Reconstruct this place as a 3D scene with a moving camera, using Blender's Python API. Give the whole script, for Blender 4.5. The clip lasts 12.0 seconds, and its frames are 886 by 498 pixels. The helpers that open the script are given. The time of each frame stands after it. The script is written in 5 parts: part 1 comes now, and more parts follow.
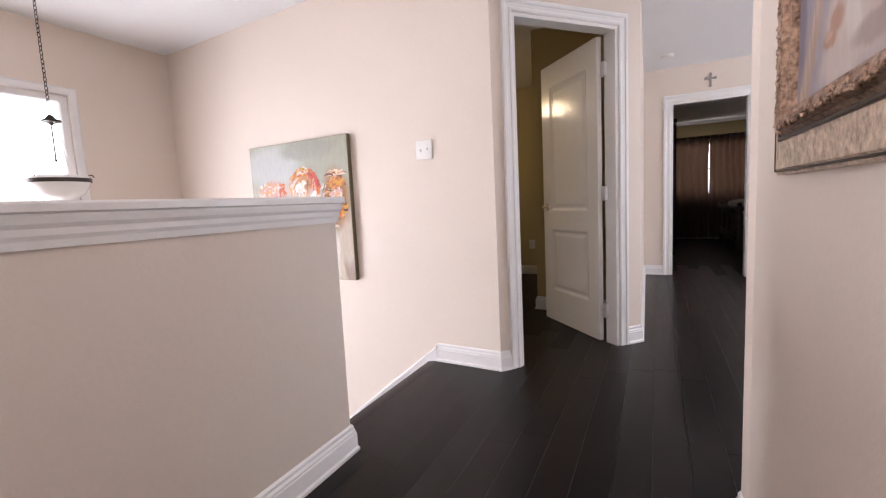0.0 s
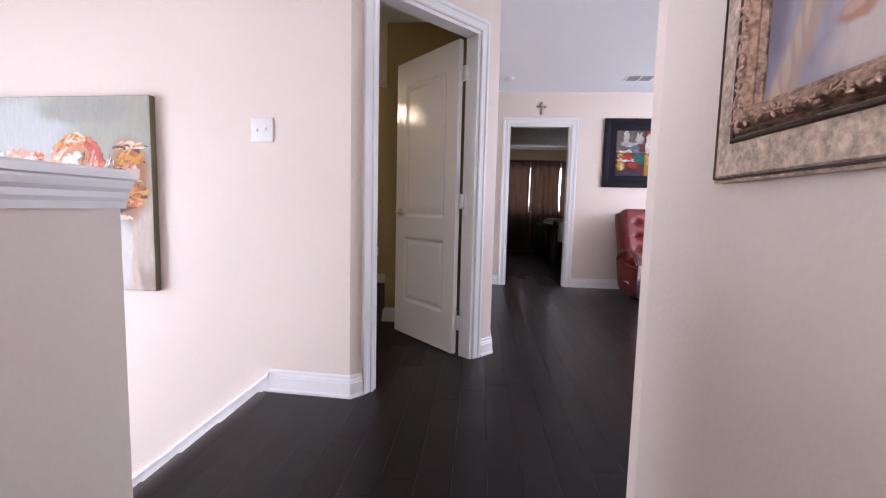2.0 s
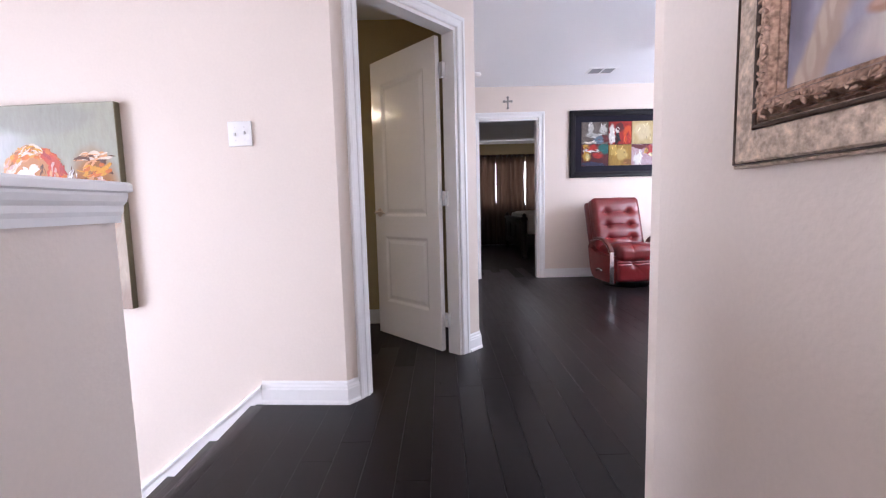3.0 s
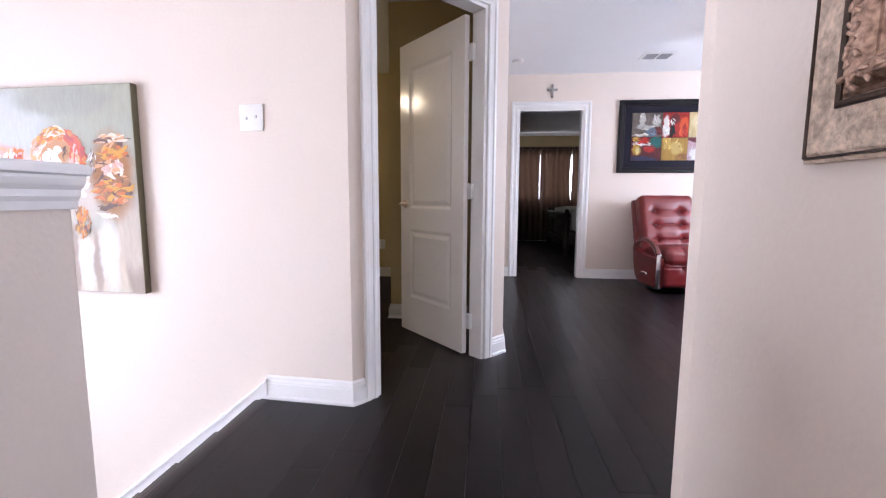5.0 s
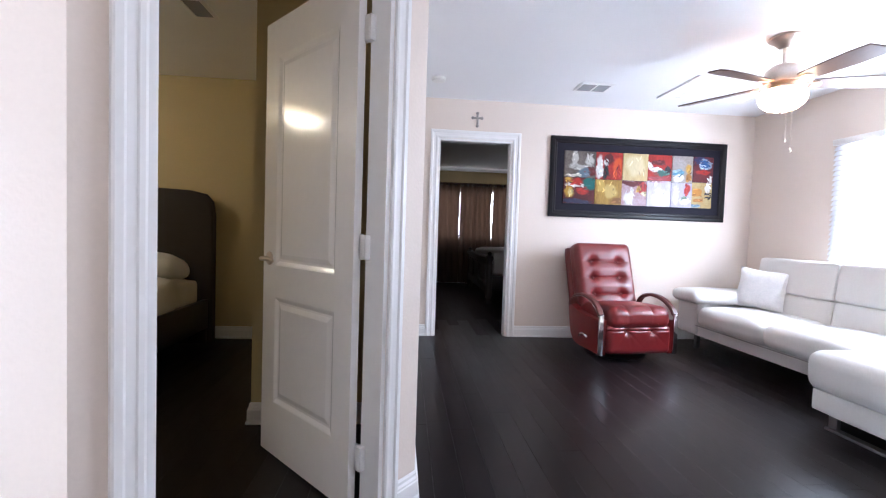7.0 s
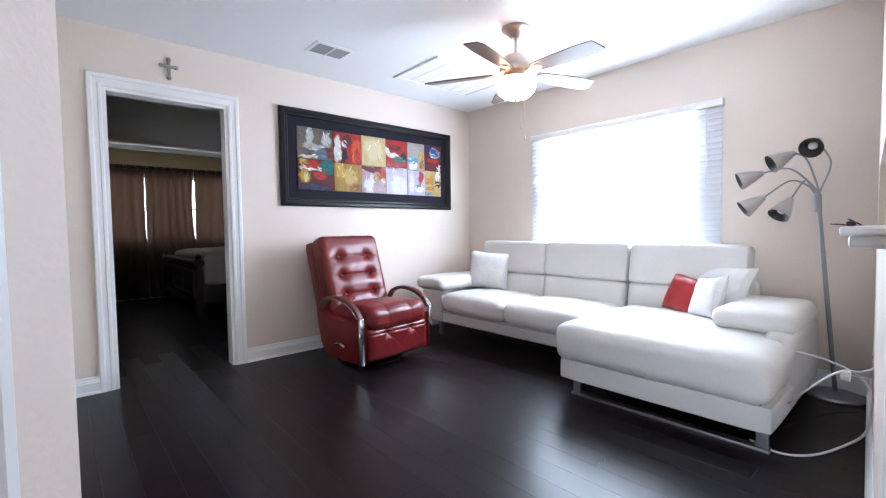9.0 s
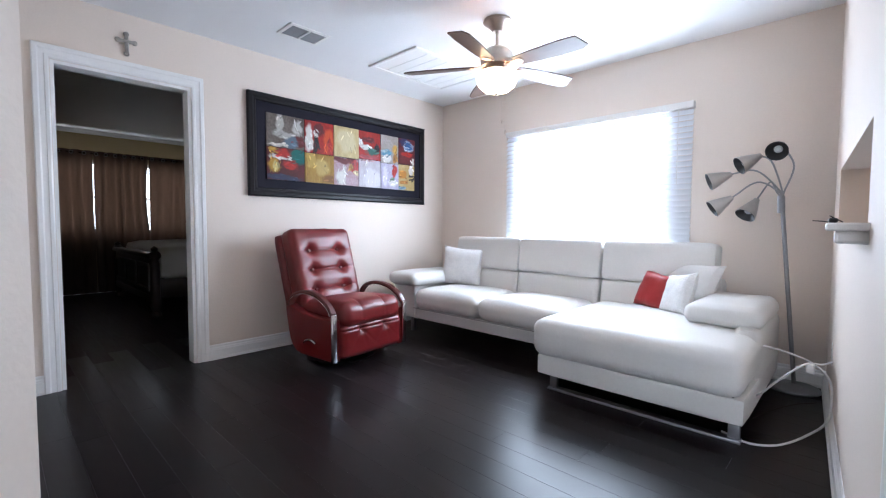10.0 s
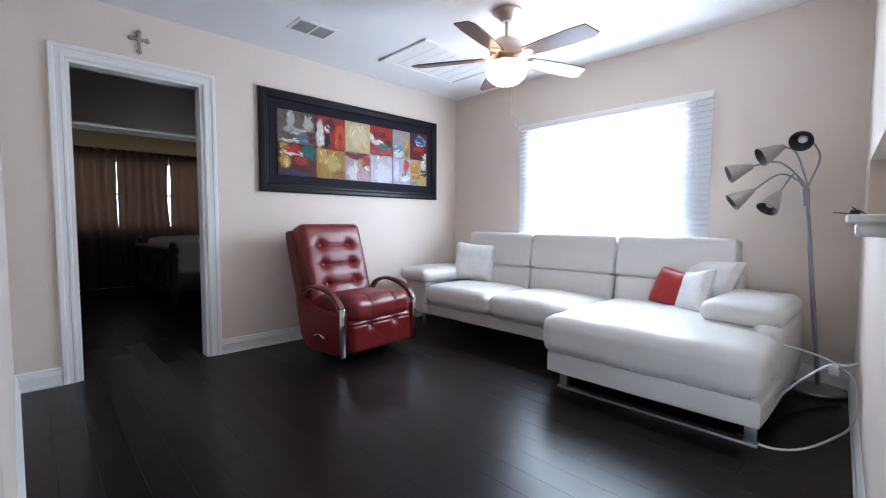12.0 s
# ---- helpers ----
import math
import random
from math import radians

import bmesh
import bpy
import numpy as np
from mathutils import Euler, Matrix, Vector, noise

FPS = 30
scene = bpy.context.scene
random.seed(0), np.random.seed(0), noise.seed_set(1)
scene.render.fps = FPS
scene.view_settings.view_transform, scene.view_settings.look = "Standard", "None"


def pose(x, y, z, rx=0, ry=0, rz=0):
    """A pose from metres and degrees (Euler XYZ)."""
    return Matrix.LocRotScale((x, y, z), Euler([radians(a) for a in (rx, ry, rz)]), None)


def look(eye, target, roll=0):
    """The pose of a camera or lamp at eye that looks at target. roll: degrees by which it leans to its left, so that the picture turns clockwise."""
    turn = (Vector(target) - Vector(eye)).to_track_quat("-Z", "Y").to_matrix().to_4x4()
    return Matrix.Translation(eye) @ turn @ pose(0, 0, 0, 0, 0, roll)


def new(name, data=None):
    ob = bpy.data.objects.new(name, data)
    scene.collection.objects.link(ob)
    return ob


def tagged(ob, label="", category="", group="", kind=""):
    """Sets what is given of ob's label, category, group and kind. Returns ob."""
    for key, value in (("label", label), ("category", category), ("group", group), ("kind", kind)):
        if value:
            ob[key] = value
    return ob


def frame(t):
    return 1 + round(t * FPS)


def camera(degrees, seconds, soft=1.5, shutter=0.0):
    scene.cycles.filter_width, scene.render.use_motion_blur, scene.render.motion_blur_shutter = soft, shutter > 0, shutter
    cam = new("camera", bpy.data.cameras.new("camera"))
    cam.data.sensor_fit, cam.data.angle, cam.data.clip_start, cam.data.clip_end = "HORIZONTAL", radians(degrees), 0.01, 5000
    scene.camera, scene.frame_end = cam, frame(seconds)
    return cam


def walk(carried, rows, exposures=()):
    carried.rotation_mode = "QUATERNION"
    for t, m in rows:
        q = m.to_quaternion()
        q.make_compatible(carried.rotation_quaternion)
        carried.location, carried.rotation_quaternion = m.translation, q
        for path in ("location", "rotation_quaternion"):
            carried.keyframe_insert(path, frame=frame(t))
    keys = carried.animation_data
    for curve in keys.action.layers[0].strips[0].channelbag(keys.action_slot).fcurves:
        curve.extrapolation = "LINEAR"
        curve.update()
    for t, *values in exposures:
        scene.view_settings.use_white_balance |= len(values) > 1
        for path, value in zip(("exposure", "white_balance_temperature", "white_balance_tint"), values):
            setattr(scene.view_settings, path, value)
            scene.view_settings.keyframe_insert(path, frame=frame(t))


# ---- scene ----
cam = camera(91.2, 12.0, soft=1.2)
PATH = [
    (0, (0.224, 0.23, 0.995), (-0.661, 2.012, 0.787), -2.8),
    (0.5, (0.233, 0.242, 0.986), (-0.816, 1.929, 0.752), -3.2),
    (1, (0.22, 0.348, 0.967), (-0.432, 2.22, 0.705), -0.2),
    (1.5, (0.127, 0.48, 0.948), (-0.119, 2.449, 0.699), 0.5),
    (2, (0.021, 0.51, 0.963), (-0.137, 2.495, 0.777), 1.4),
    (2.5, (-0.09, 0.456, 0.968), (-0.111, 2.45, 0.815), -2.0),
    (2.7, (-0.118, 0.47, 0.964), (-0.123, 2.461, 0.781), -1.7),
    (4.3, (-0.01, 0.663, 0.969), (-0.059, 2.65, 0.748), 0.6),
    (4.5, (-0.002, 0.664, 0.971), (-0.098, 2.648, 0.739), 1.0),
    (5, (0.015, 0.689, 0.971), (-0.185, 2.665, 0.737), 0.3),
    (5.5, (0.022, 0.774, 0.985), (-0.137, 2.753, 0.743), 1.8),
    (6, (-0.022, 1.02, 1.054), (-0.008, 3.014, 0.908), 2.0),
    (6.5, (0.034, 1.352, 1.056), (0.098, 3.351, 1.034), 1.3),
    (7, (0.061, 1.674, 1.076), (0.235, 3.665, 0.997), 1.9),
    (7.5, (0.018, 1.921, 1.07), (0.667, 3.809, 0.961), 0.6),
    (7.7, (0.026, 1.988, 1.07), (0.833, 3.815, 0.956), 0.5),
    (9.3, (0.118, 2.516, 1.058), (1.512, 3.95, 1.0), 0.1),
    (9.5, (0.111, 2.537, 1.046), (1.536, 3.94, 1.006), 0.7),
    (10, (0.087, 2.56, 1.038), (1.531, 3.94, 0.933), 0.3),
    (10.5, (0.108, 2.551, 1.045), (1.53, 3.954, 0.945), 0.7),
    (11, (0.15, 2.53, 1.027), (1.543, 3.961, 0.914), 0.3),
    (11.5, (0.16, 2.532, 1.029), (1.541, 3.973, 0.9), 0.0),
    (12, (0.163, 2.533, 1.028), (1.545, 3.974, 0.906), 0.2),
]
EXPO = [(0.0, 0.36, 6250, 19), (0.5, 0.27, 6200, 20), (1.2, 0.32, 6000, 21), (2.2, 0.43, 5720, 22), (4.5, 0.60, 5650, 20), (6.0, 0.63, 5600, 18), (7.7, 0.72, 5400, 11), (9.3, 0.38, 5400, 9), (12.0, -0.03, 5400, 9)]
walk(cam, [(t, look(eye, target, roll)) for t, eye, target, roll in PATH], EXPO)

# ---- world and light ----
world = bpy.data.worlds.new("sky")
scene.world = world
world.use_nodes = True
wn = world.node_tree.nodes
sky = wn.new("ShaderNodeTexSky")
sky.sky_type, sky.sun_disc = "NISHITA", False
sky.sun_elevation, sky.sun_rotation = radians(50), radians(200)
world.node_tree.links.new(sky.outputs["Color"], wn["Background"].inputs["Color"])
wn["Background"].inputs["Strength"].default_value = 0.1


def area_lamp(name, m, w, h, watts, colour):
    lamp = bpy.data.lights.new(name, "AREA")
    lamp.shape, lamp.size, lamp.size_y, lamp.energy, lamp.color = "RECTANGLE", w, h, watts, colour
    ob = new(name, lamp)
    ob.matrix_world = m
    return ob


def bulb_lamp(name, p, watts, colour, radius=0.05):
    lamp = bpy.data.lights.new(name, "POINT")
    lamp.energy, lamp.color, lamp.shadow_soft_size = watts, colour, radius
    ob = new(name, lamp)
    ob.location = p
    return ob


# daylight standing in the window openings
area_lamp("living_window_daylight", look((3.732, 4.38, 1.39), (2.0, 4.38, 1.36)), 1.42, 1.12, 58, (0.93, 0.97, 1.0))
area_lamp("window_blind_backlight", look((3.90, 4.38, 1.39), (2.0, 4.38, 1.39)), 1.40, 1.10, 34, (0.93, 0.97, 1.0))
# stair lamp reaches below the seen window, to light the lower stair wall
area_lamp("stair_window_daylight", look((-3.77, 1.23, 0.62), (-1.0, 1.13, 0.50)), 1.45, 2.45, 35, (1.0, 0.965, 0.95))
# hall lamp: fill light from an unseen window added at the hall's end
area_lamp("hall_fill_light", look((-0.16, -1.292, 1.49), (-0.16, 1.0, 1.3)), 0.74, 0.96, 9, (1.0, 0.91, 0.82))
area_lamp("bedroom_window_daylight", look((1.4, 10.86, 1.45), (1.4, 8.0, 1.3)), 2.2, 1.0, 52, (1.0, 0.93, 0.82))
# lamps of the place
bulb_lamp("fan_lamp_bulb", (2.52, 4.385, 2.03), 8.5, (1.0, 0.66, 0.40), 0.06)
bulb_lamp("kitchen_bulb", (2.75, 1.55, 2.05), 9, (1.0, 0.62, 0.34), 0.08)
bulb_lamp("bedroom_bulb", (-2.95, 4.29, 2.15), 7, (1.0, 0.80, 0.50), 0.05)
bulb_lamp("bedroom_bulb", (-2.95, 4.44, 2.15), 7, (1.0, 0.80, 0.50), 0.05)

# ---- materials ----
def material(name, colour, rough=0.6, metal=0.0, vary=0.08, scale=6.0, fine=60.0, bump=0.1, coat=0.0, stretch=(1, 1, 1), random_by="", spec=0.5, second=None):
    """A surface with a coarse and a fine variation of its colour, and fine relief."""
    mat = bpy.data.materials.new(name)
    mat.use_nodes = True
    nt = mat.node_tree
    n, l = nt.nodes, nt.links
    b = n["Principled BSDF"]
    b.inputs["Metallic"].default_value = metal
    b.inputs["Coat Weight"].default_value = coat
    b.inputs["Specular IOR Level"].default_value = spec
    tc, mp = n.new("ShaderNodeTexCoord"), n.new("ShaderNodeMapping")
    mp.inputs["Scale"].default_value = stretch
    l.new(tc.outputs["Object"], mp.inputs["Vector"])
    co = mp.outputs["Vector"]
    if random_by:
        src = n.new("ShaderNodeObjectInfo") if random_by == "object" else n.new("ShaderNodeNewGeometry")
        rnd = src.outputs["Random"] if random_by == "object" else src.outputs["Random Per Island"]
        mul = n.new("ShaderNodeVectorMath")
        mul.operation = "SCALE"
        mul.inputs[0].default_value = (17, 31, 23)
        l.new(rnd, mul.inputs["Scale"])
        add = n.new("ShaderNodeVectorMath")
        l.new(co, add.inputs[0]), l.new(mul.outputs[0], add.inputs[1])
        co = add.outputs[0]
    coarse, grain = n.new("ShaderNodeTexNoise"), n.new("ShaderNodeTexNoise")
    coarse.inputs["Scale"].default_value, coarse.inputs["Detail"].default_value = scale, 4
    grain.inputs["Scale"].default_value, grain.inputs["Detail"].default_value = fine, 6
    l.new(co, coarse.inputs["Vector"]), l.new(co, grain.inputs["Vector"])
    ramp = n.new("ShaderNodeValToRGB")
    c = Vector(colour)
    lo = Vector(second) if second else c * (1 - vary)
    hi = c * (1 + vary)
    ramp.color_ramp.elements[0].position, ramp.color_ramp.elements[1].position = 0.3, 0.7
    ramp.color_ramp.elements[0].color, ramp.color_ramp.elements[1].color = (*lo, 1), (*hi, 1)
    mixf = n.new("ShaderNodeMath")
    mixf.operation = "MULTIPLY_ADD"
    mixf.inputs[1].default_value = 0.5
    half = n.new("ShaderNodeMath")
    half.operation = "MULTIPLY"
    half.inputs[1].default_value = 0.5
    l.new(grain.outputs["Fac"], half.inputs[0])
    l.new(coarse.outputs["Fac"], mixf.inputs[0]), l.new(half.outputs[0], mixf.inputs[2])
    fac = mixf.outputs[0]
    if random_by:
        shift = n.new("ShaderNodeMath")
        shift.operation = "MULTIPLY_ADD"
        shift.inputs[1].default_value, shift.inputs[2].default_value = 0.35, -0.17
        l.new(rnd, shift.inputs[0])
        plus = n.new("ShaderNodeMath")
        l.new(fac, plus.inputs[0]), l.new(shift.outputs[0], plus.inputs[1])
        fac = plus.outputs[0]
    l.new(fac, ramp.inputs["Fac"])
    l.new(ramp.outputs["Color"], b.inputs["Base Color"])
    rr = n.new("ShaderNodeMapRange")
    rr.inputs["To Min"].default_value, rr.inputs["To Max"].default_value = max(rough - 0.06, 0.03), min(rough + 0.06, 1)
    l.new(coarse.outputs["Fac"], rr.inputs["Value"]), l.new(rr.outputs["Result"], b.inputs["Roughness"])
    if bump:
        bp = n.new("ShaderNodeBump")
        bp.inputs["Strength"].default_value, bp.inputs["Distance"].default_value = bump, 0.004
        l.new(grain.outputs["Fac"], bp.inputs["Height"]), l.new(bp.outputs["Normal"], b.inputs["Normal"])
    return mat


def glowing(name, colour, strength):
    mat = bpy.data.materials.new(name)
    mat.use_nodes = True
    b = mat.node_tree.nodes["Principled BSDF"]
    b.inputs["Base Color"].default_value = (*colour, 1)
    b.inputs["Emission Color"].default_value = (*colour, 1)
    b.inputs["Emission Strength"].default_value = strength
    return mat


def glass(name, tint=(1, 1, 1), rough=0.0):
    mat = bpy.data.materials.new(name)
    mat.use_nodes = True
    b = mat.node_tree.nodes["Principled BSDF"]
    b.inputs["Base Color"].default_value = (*tint, 1)
    b.inputs["Transmission Weight"].default_value, b.inputs["Roughness"].default_value = 1, rough
    b.inputs["IOR"].default_value = 1.1
    return mat


def slat_material():
    mat = material("blind_slat_vinyl", (0.85, 0.86, 0.88), 0.45, vary=0.03, scale=3, fine=30, bump=0.02)
    nt = mat.node_tree
    tr, mx = nt.nodes.new("ShaderNodeBsdfTranslucent"), nt.nodes.new("ShaderNodeMixShader")
    tr.inputs["Color"].default_value = (0.9, 0.92, 0.96, 1)
    mx.inputs["Fac"].default_value = 0.45
    out = nt.nodes["Material Output"]
    nt.links.new(nt.nodes["Principled BSDF"].outputs[0], mx.inputs[1])
    nt.links.new(tr.outputs[0], mx.inputs[2])
    nt.links.new(mx.outputs[0], out.inputs["Surface"])
    return mat


WALL = material("beige_wall_paint", (0.725, 0.635, 0.56), 0.62, vary=0.03, scale=1.3, fine=85, bump=0.22)
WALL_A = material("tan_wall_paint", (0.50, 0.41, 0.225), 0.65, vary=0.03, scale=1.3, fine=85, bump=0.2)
CEIL = material("white_ceiling_paint", (0.80, 0.80, 0.81), 0.8, vary=0.02, scale=2, fine=110, bump=0.35)
TRIM = material("white_gloss_trim_paint", (0.80, 0.79, 0.78), 0.36, vary=0.02, scale=4, fine=40, bump=0.03)
DOOR = material("white_door_paint", (0.85, 0.83, 0.81), 0.17, vary=0.02, scale=3, fine=30, bump=0.04)
PLANK = material("espresso_wood_plank", (0.0080, 0.0052, 0.0058), 0.305, spec=0.20, vary=0.2, scale=5, fine=22, bump=0.006, stretch=(9, 0.7, 9), random_by="object", second=(0.0052, 0.0036, 0.0040))
PLANKS = material("espresso_wood_planks", (0.0082, 0.0054, 0.0058), 0.42, spec=0.18, vary=0.2, scale=5, fine=22, bump=0.0, stretch=(9, 0.7, 9), random_by="island", second=(0.0052, 0.0036, 0.0040))
SUBFLOOR = material("dark_subfloor", (0.012, 0.011, 0.011), 0.8)
RED = material("red_bonded_leather", (0.145, 0.0085, 0.0095), 0.345, vary=0.05, scale=5, fine=90, bump=0.05)
DARKRED = material("dark_red_leather", (0.13, 0.010, 0.011), 0.36, vary=0.04, scale=5, fine=70, bump=0.03)
WHITE_LEATHER = material("white_leather", (0.66, 0.645, 0.62), 0.46, vary=0.04, scale=4, fine=70, bump=0.05)
SEAM = material("grey_seam_thread", (0.30, 0.29, 0.28), 0.7)
CHROME = material("polished_chrome", (0.78, 0.78, 0.80), 0.12, 1.0, vary=0.03, scale=6, fine=40, bump=0.0)
NICKEL = material("brushed_nickel", (0.66, 0.57, 0.50), 0.36, 1.0, vary=0.08, scale=8, fine=90, bump=0.03)
STEEL = material("satin_steel", (0.30, 0.30, 0.31), 0.42, 1.0, vary=0.06, scale=8, fine=80, bump=0.02)
BLACK = material("black_plastic", (0.018, 0.018, 0.020), 0.35, vary=0.2, scale=10, fine=80)
BLACK_FRAME = material("black_lacquered_wood", (0.009, 0.008, 0.010), 0.36, vary=0.15, scale=6, fine=50, bump=0.0, spec=0.25)
NAVY_MAT = material("dark_slate_mat_board", (0.012, 0.011, 0.020), 0.65, vary=0.15, scale=8, fine=60, bump=0.02, spec=0.15)
ARMWOOD = material("dark_red_brown_wood", (0.095, 0.018, 0.014), 0.36, vary=0.3, scale=6, fine=30, bump=0.06, stretch=(1, 5, 5))
BLADE = material("walnut_fan_blade", (0.105, 0.062, 0.047), 0.36, vary=0.25, scale=4, fine=30, bump=0.06, stretch=(1, 9, 9))
DARKWOOD = material("dark_mahogany_wood", (0.022, 0.014, 0.011), 0.36, vary=0.2, scale=6, fine=30, bump=0.0, stretch=(1, 6, 6))
CURTAIN = material("brown_curtain_fabric", (0.085, 0.060, 0.047), 0.75, vary=0.25, scale=9, fine=220, bump=0.25, stretch=(6, 6, 0.6))
LINEN = material("white_bed_linen", (0.72, 0.70, 0.66), 0.85, vary=0.05, scale=5, fine=200, bump=0.3)
PILLOW = material("white_pillow_cotton", (0.74, 0.73, 0.72), 0.8, vary=0.05, scale=6, fine=200, bump=0.3)
PILLOW_PATTERN = material("white_pillow_grey_embroidery", (0.74, 0.73, 0.72), 0.8, vary=0.05, scale=26, fine=90, bump=0.8, second=(0.64, 0.64, 0.64))
PILLOW_RED = material("red_satin_pillow", (0.34, 0.024, 0.026), 0.36, vary=0.15, scale=6, fine=120, bump=0.15)
PLASTIC_W = material("white_plastic", (0.78, 0.77, 0.75), 0.35, vary=0.02, scale=6, fine=50, bump=0.0)
GREY_PLATE = material("grey_toggle_plastic", (0.66, 0.65, 0.63), 0.45)
SHADE = material("satin_silver_lamp_shade", (0.52, 0.50, 0.48), 0.35, 0.85, vary=0.06, scale=7, fine=70, bump=0.02)
PEWTER = material("pewter_cross_metal", (0.30, 0.28, 0.26), 0.5, 0.4, vary=0.4, scale=20, fine=90, bump=0.3)
SILVER_FRAME = material("antique_silver_leaf", (0.74, 0.60, 0.47), 0.45, 0.2, vary=0.2, scale=34, fine=110, bump=1.0, second=(0.22, 0.155, 0.105))
GOLD_FRAME = material("antique_bronze_gilding", (0.50, 0.34, 0.25), 0.36, 0.85, vary=0.3, scale=40, fine=120, bump=0.8, second=(0.06, 0.036, 0.025))
RAIL_AND_GROOVE = material("dark_rail_and_groove", (0.075, 0.050, 0.038), 0.35, 0.6, vary=0.35, scale=30, fine=120, bump=0.2)
IRON = material("dark_bronze_iron", (0.045, 0.036, 0.030), 0.4, 0.8, vary=0.2, scale=20, fine=80)
PALE_BOUNCE = material("pale_bounce_floor", (0.58, 0.52, 0.44), 0.35, vary=0.08)
HEADBOARD = material("dark_headboard_cloth", (0.020, 0.014, 0.012), 0.8, vary=0.15, scale=6, fine=90, bump=0.15)
# the shade on the white louvres is put into this grey
LOUVRE = material("shaded_grey_louvre", (0.26, 0.26, 0.27), 0.5)
STAIR = material("espresso_stair_wood", (0.020, 0.015, 0.015), 0.35, spec=0.3, vary=0.3, scale=5, fine=22, bump=0.2, stretch=(9, 0.7, 9), second=(0.012, 0.010, 0.011))
CABLE = material("white_cable_sheath", (0.72, 0.72, 0.72), 0.4, bump=0.0)
BOWL = glowing("lit_opal_glass", (1.0, 0.70, 0.42), 15.0)
OPAL = material("unlit_opal_glass", (0.85, 0.84, 0.82), 0.2, vary=0.02)
BULB = glowing("warm_bulb_glass", (1.0, 0.70, 0.30), 14.0)
LAMP_BULB = material("frosted_bulb", (0.62, 0.63, 0.65), 0.3, vary=0.03)
GLASS = glass("window_pane_glass")
SKYGLOW = glowing("overcast_sky_backdrop", (0.93, 0.97, 1.0), 5.0)
SLAT = slat_material()


def light_through(mat, colour, share):
    """Lets some of the light through a fabric."""
    nt = mat.node_tree
    tr, mx = nt.nodes.new("ShaderNodeBsdfTranslucent"), nt.nodes.new("ShaderNodeMixShader")
    tr.inputs["Color"].default_value, mx.inputs["Fac"].default_value = (*colour, 1), share
    nt.links.new(nt.nodes["Principled BSDF"].outputs[0], mx.inputs[1])
    nt.links.new(tr.outputs[0], mx.inputs[2])
    nt.links.new(mx.outputs[0], nt.nodes["Material Output"].inputs["Surface"])


light_through(CURTAIN, (0.21, 0.16, 0.13), 0.38)

# ---- builders ----
def bm_object(name, bm, mat, smooth=False):
    me = bpy.data.meshes.new(name)
    bmesh.ops.recalc_face_normals(bm, faces=bm.faces)
    bm.to_mesh(me)
    bm.free()
    me.materials.append(mat)
    if smooth:
        me.shade_smooth()
        me.set_sharp_from_angle(angle=radians(38))
    return new(name, me)


def part(name, bm, mat, parent, label="", smooth=True):
    ob = bm_object(name, bm, mat, smooth)
    ob.parent = parent
    return tagged(ob, label)


def thing(name, m, label, category, group="", kind=""):
    ob = new(name)
    ob.empty_display_size = 0.1
    ob.matrix_world = m
    return tagged(ob, label, category, group, kind)


def solid(name, bm, mat, label="", category="", kind="", smooth=False, group=""):
    return tagged(bm_object(name, bm, mat, smooth), label, category, group, kind)


def box(x0, x1, y0, y1, z0, z1, bevel=0.0, bm=None, seg=2):
    own = bm is None
    bm = bmesh.new() if own else bm
    m = Matrix.LocRotScale(((x0 + x1) / 2, (y0 + y1) / 2, (z0 + z1) / 2), None, (x1 - x0, y1 - y0, z1 - z0))
    made = bmesh.ops.create_cube(bm, size=1, matrix=m)
    if bevel:
        edges = {e for v in made["verts"] for e in v.link_edges}
        bmesh.ops.bevel(bm, geom=list(edges), offset=bevel, segments=seg, profile=0.5, affect="EDGES")
    return bm


def loft(rings, loop=True, ends=True, bm=None, close=False):
    """Skin through rings of points of equal count; loop: each ring closes; close: last ring joins the first."""
    bm = bm or bmesh.new()
    vs = [[bm.verts.new(p) for p in r] for r in rings]
    k = len(rings[0])
    pairs = list(zip(vs, vs[1:])) + ([(vs[-1], vs[0])] if close else [])
    for a, b in pairs:
        for i in range(k if loop else k - 1):
            j = (i + 1) % k
            bm.faces.new((a[i], a[j], b[j], b[i]))
    if ends and loop and not close:
        bm.faces.new(vs[0][::-1])
        bm.faces.new(vs[-1])
    return bm


def lathe(profile, seg=24, bm=None, ends=True):
    return loft([[(r * math.cos(a), r * math.sin(a), z) for a in [2 * math.pi * i / seg for i in range(seg)]] for r, z in profile], True, ends, bm)


def tube(points, r, seg=8, bm=None, taper=None):
    pts = [Vector(p) for p in points]
    rings, side = [], None
    for i, p in enumerate(pts):
        d = (pts[min(i + 1, len(pts) - 1)] - pts[max(i - 1, 0)]).normalized()
        if side is None:
            side = d.orthogonal().normalized()
        side = (side - d * side.dot(d)).normalized()
        up = d.cross(side)
        rr = r if taper is None else r + (taper - r) * i / (len(pts) - 1)
        rings.append([p + rr * (math.cos(a) * side + math.sin(a) * up) for a in [2 * math.pi * k / seg for k in range(seg)]])
    return loft(rings, True, True, bm)


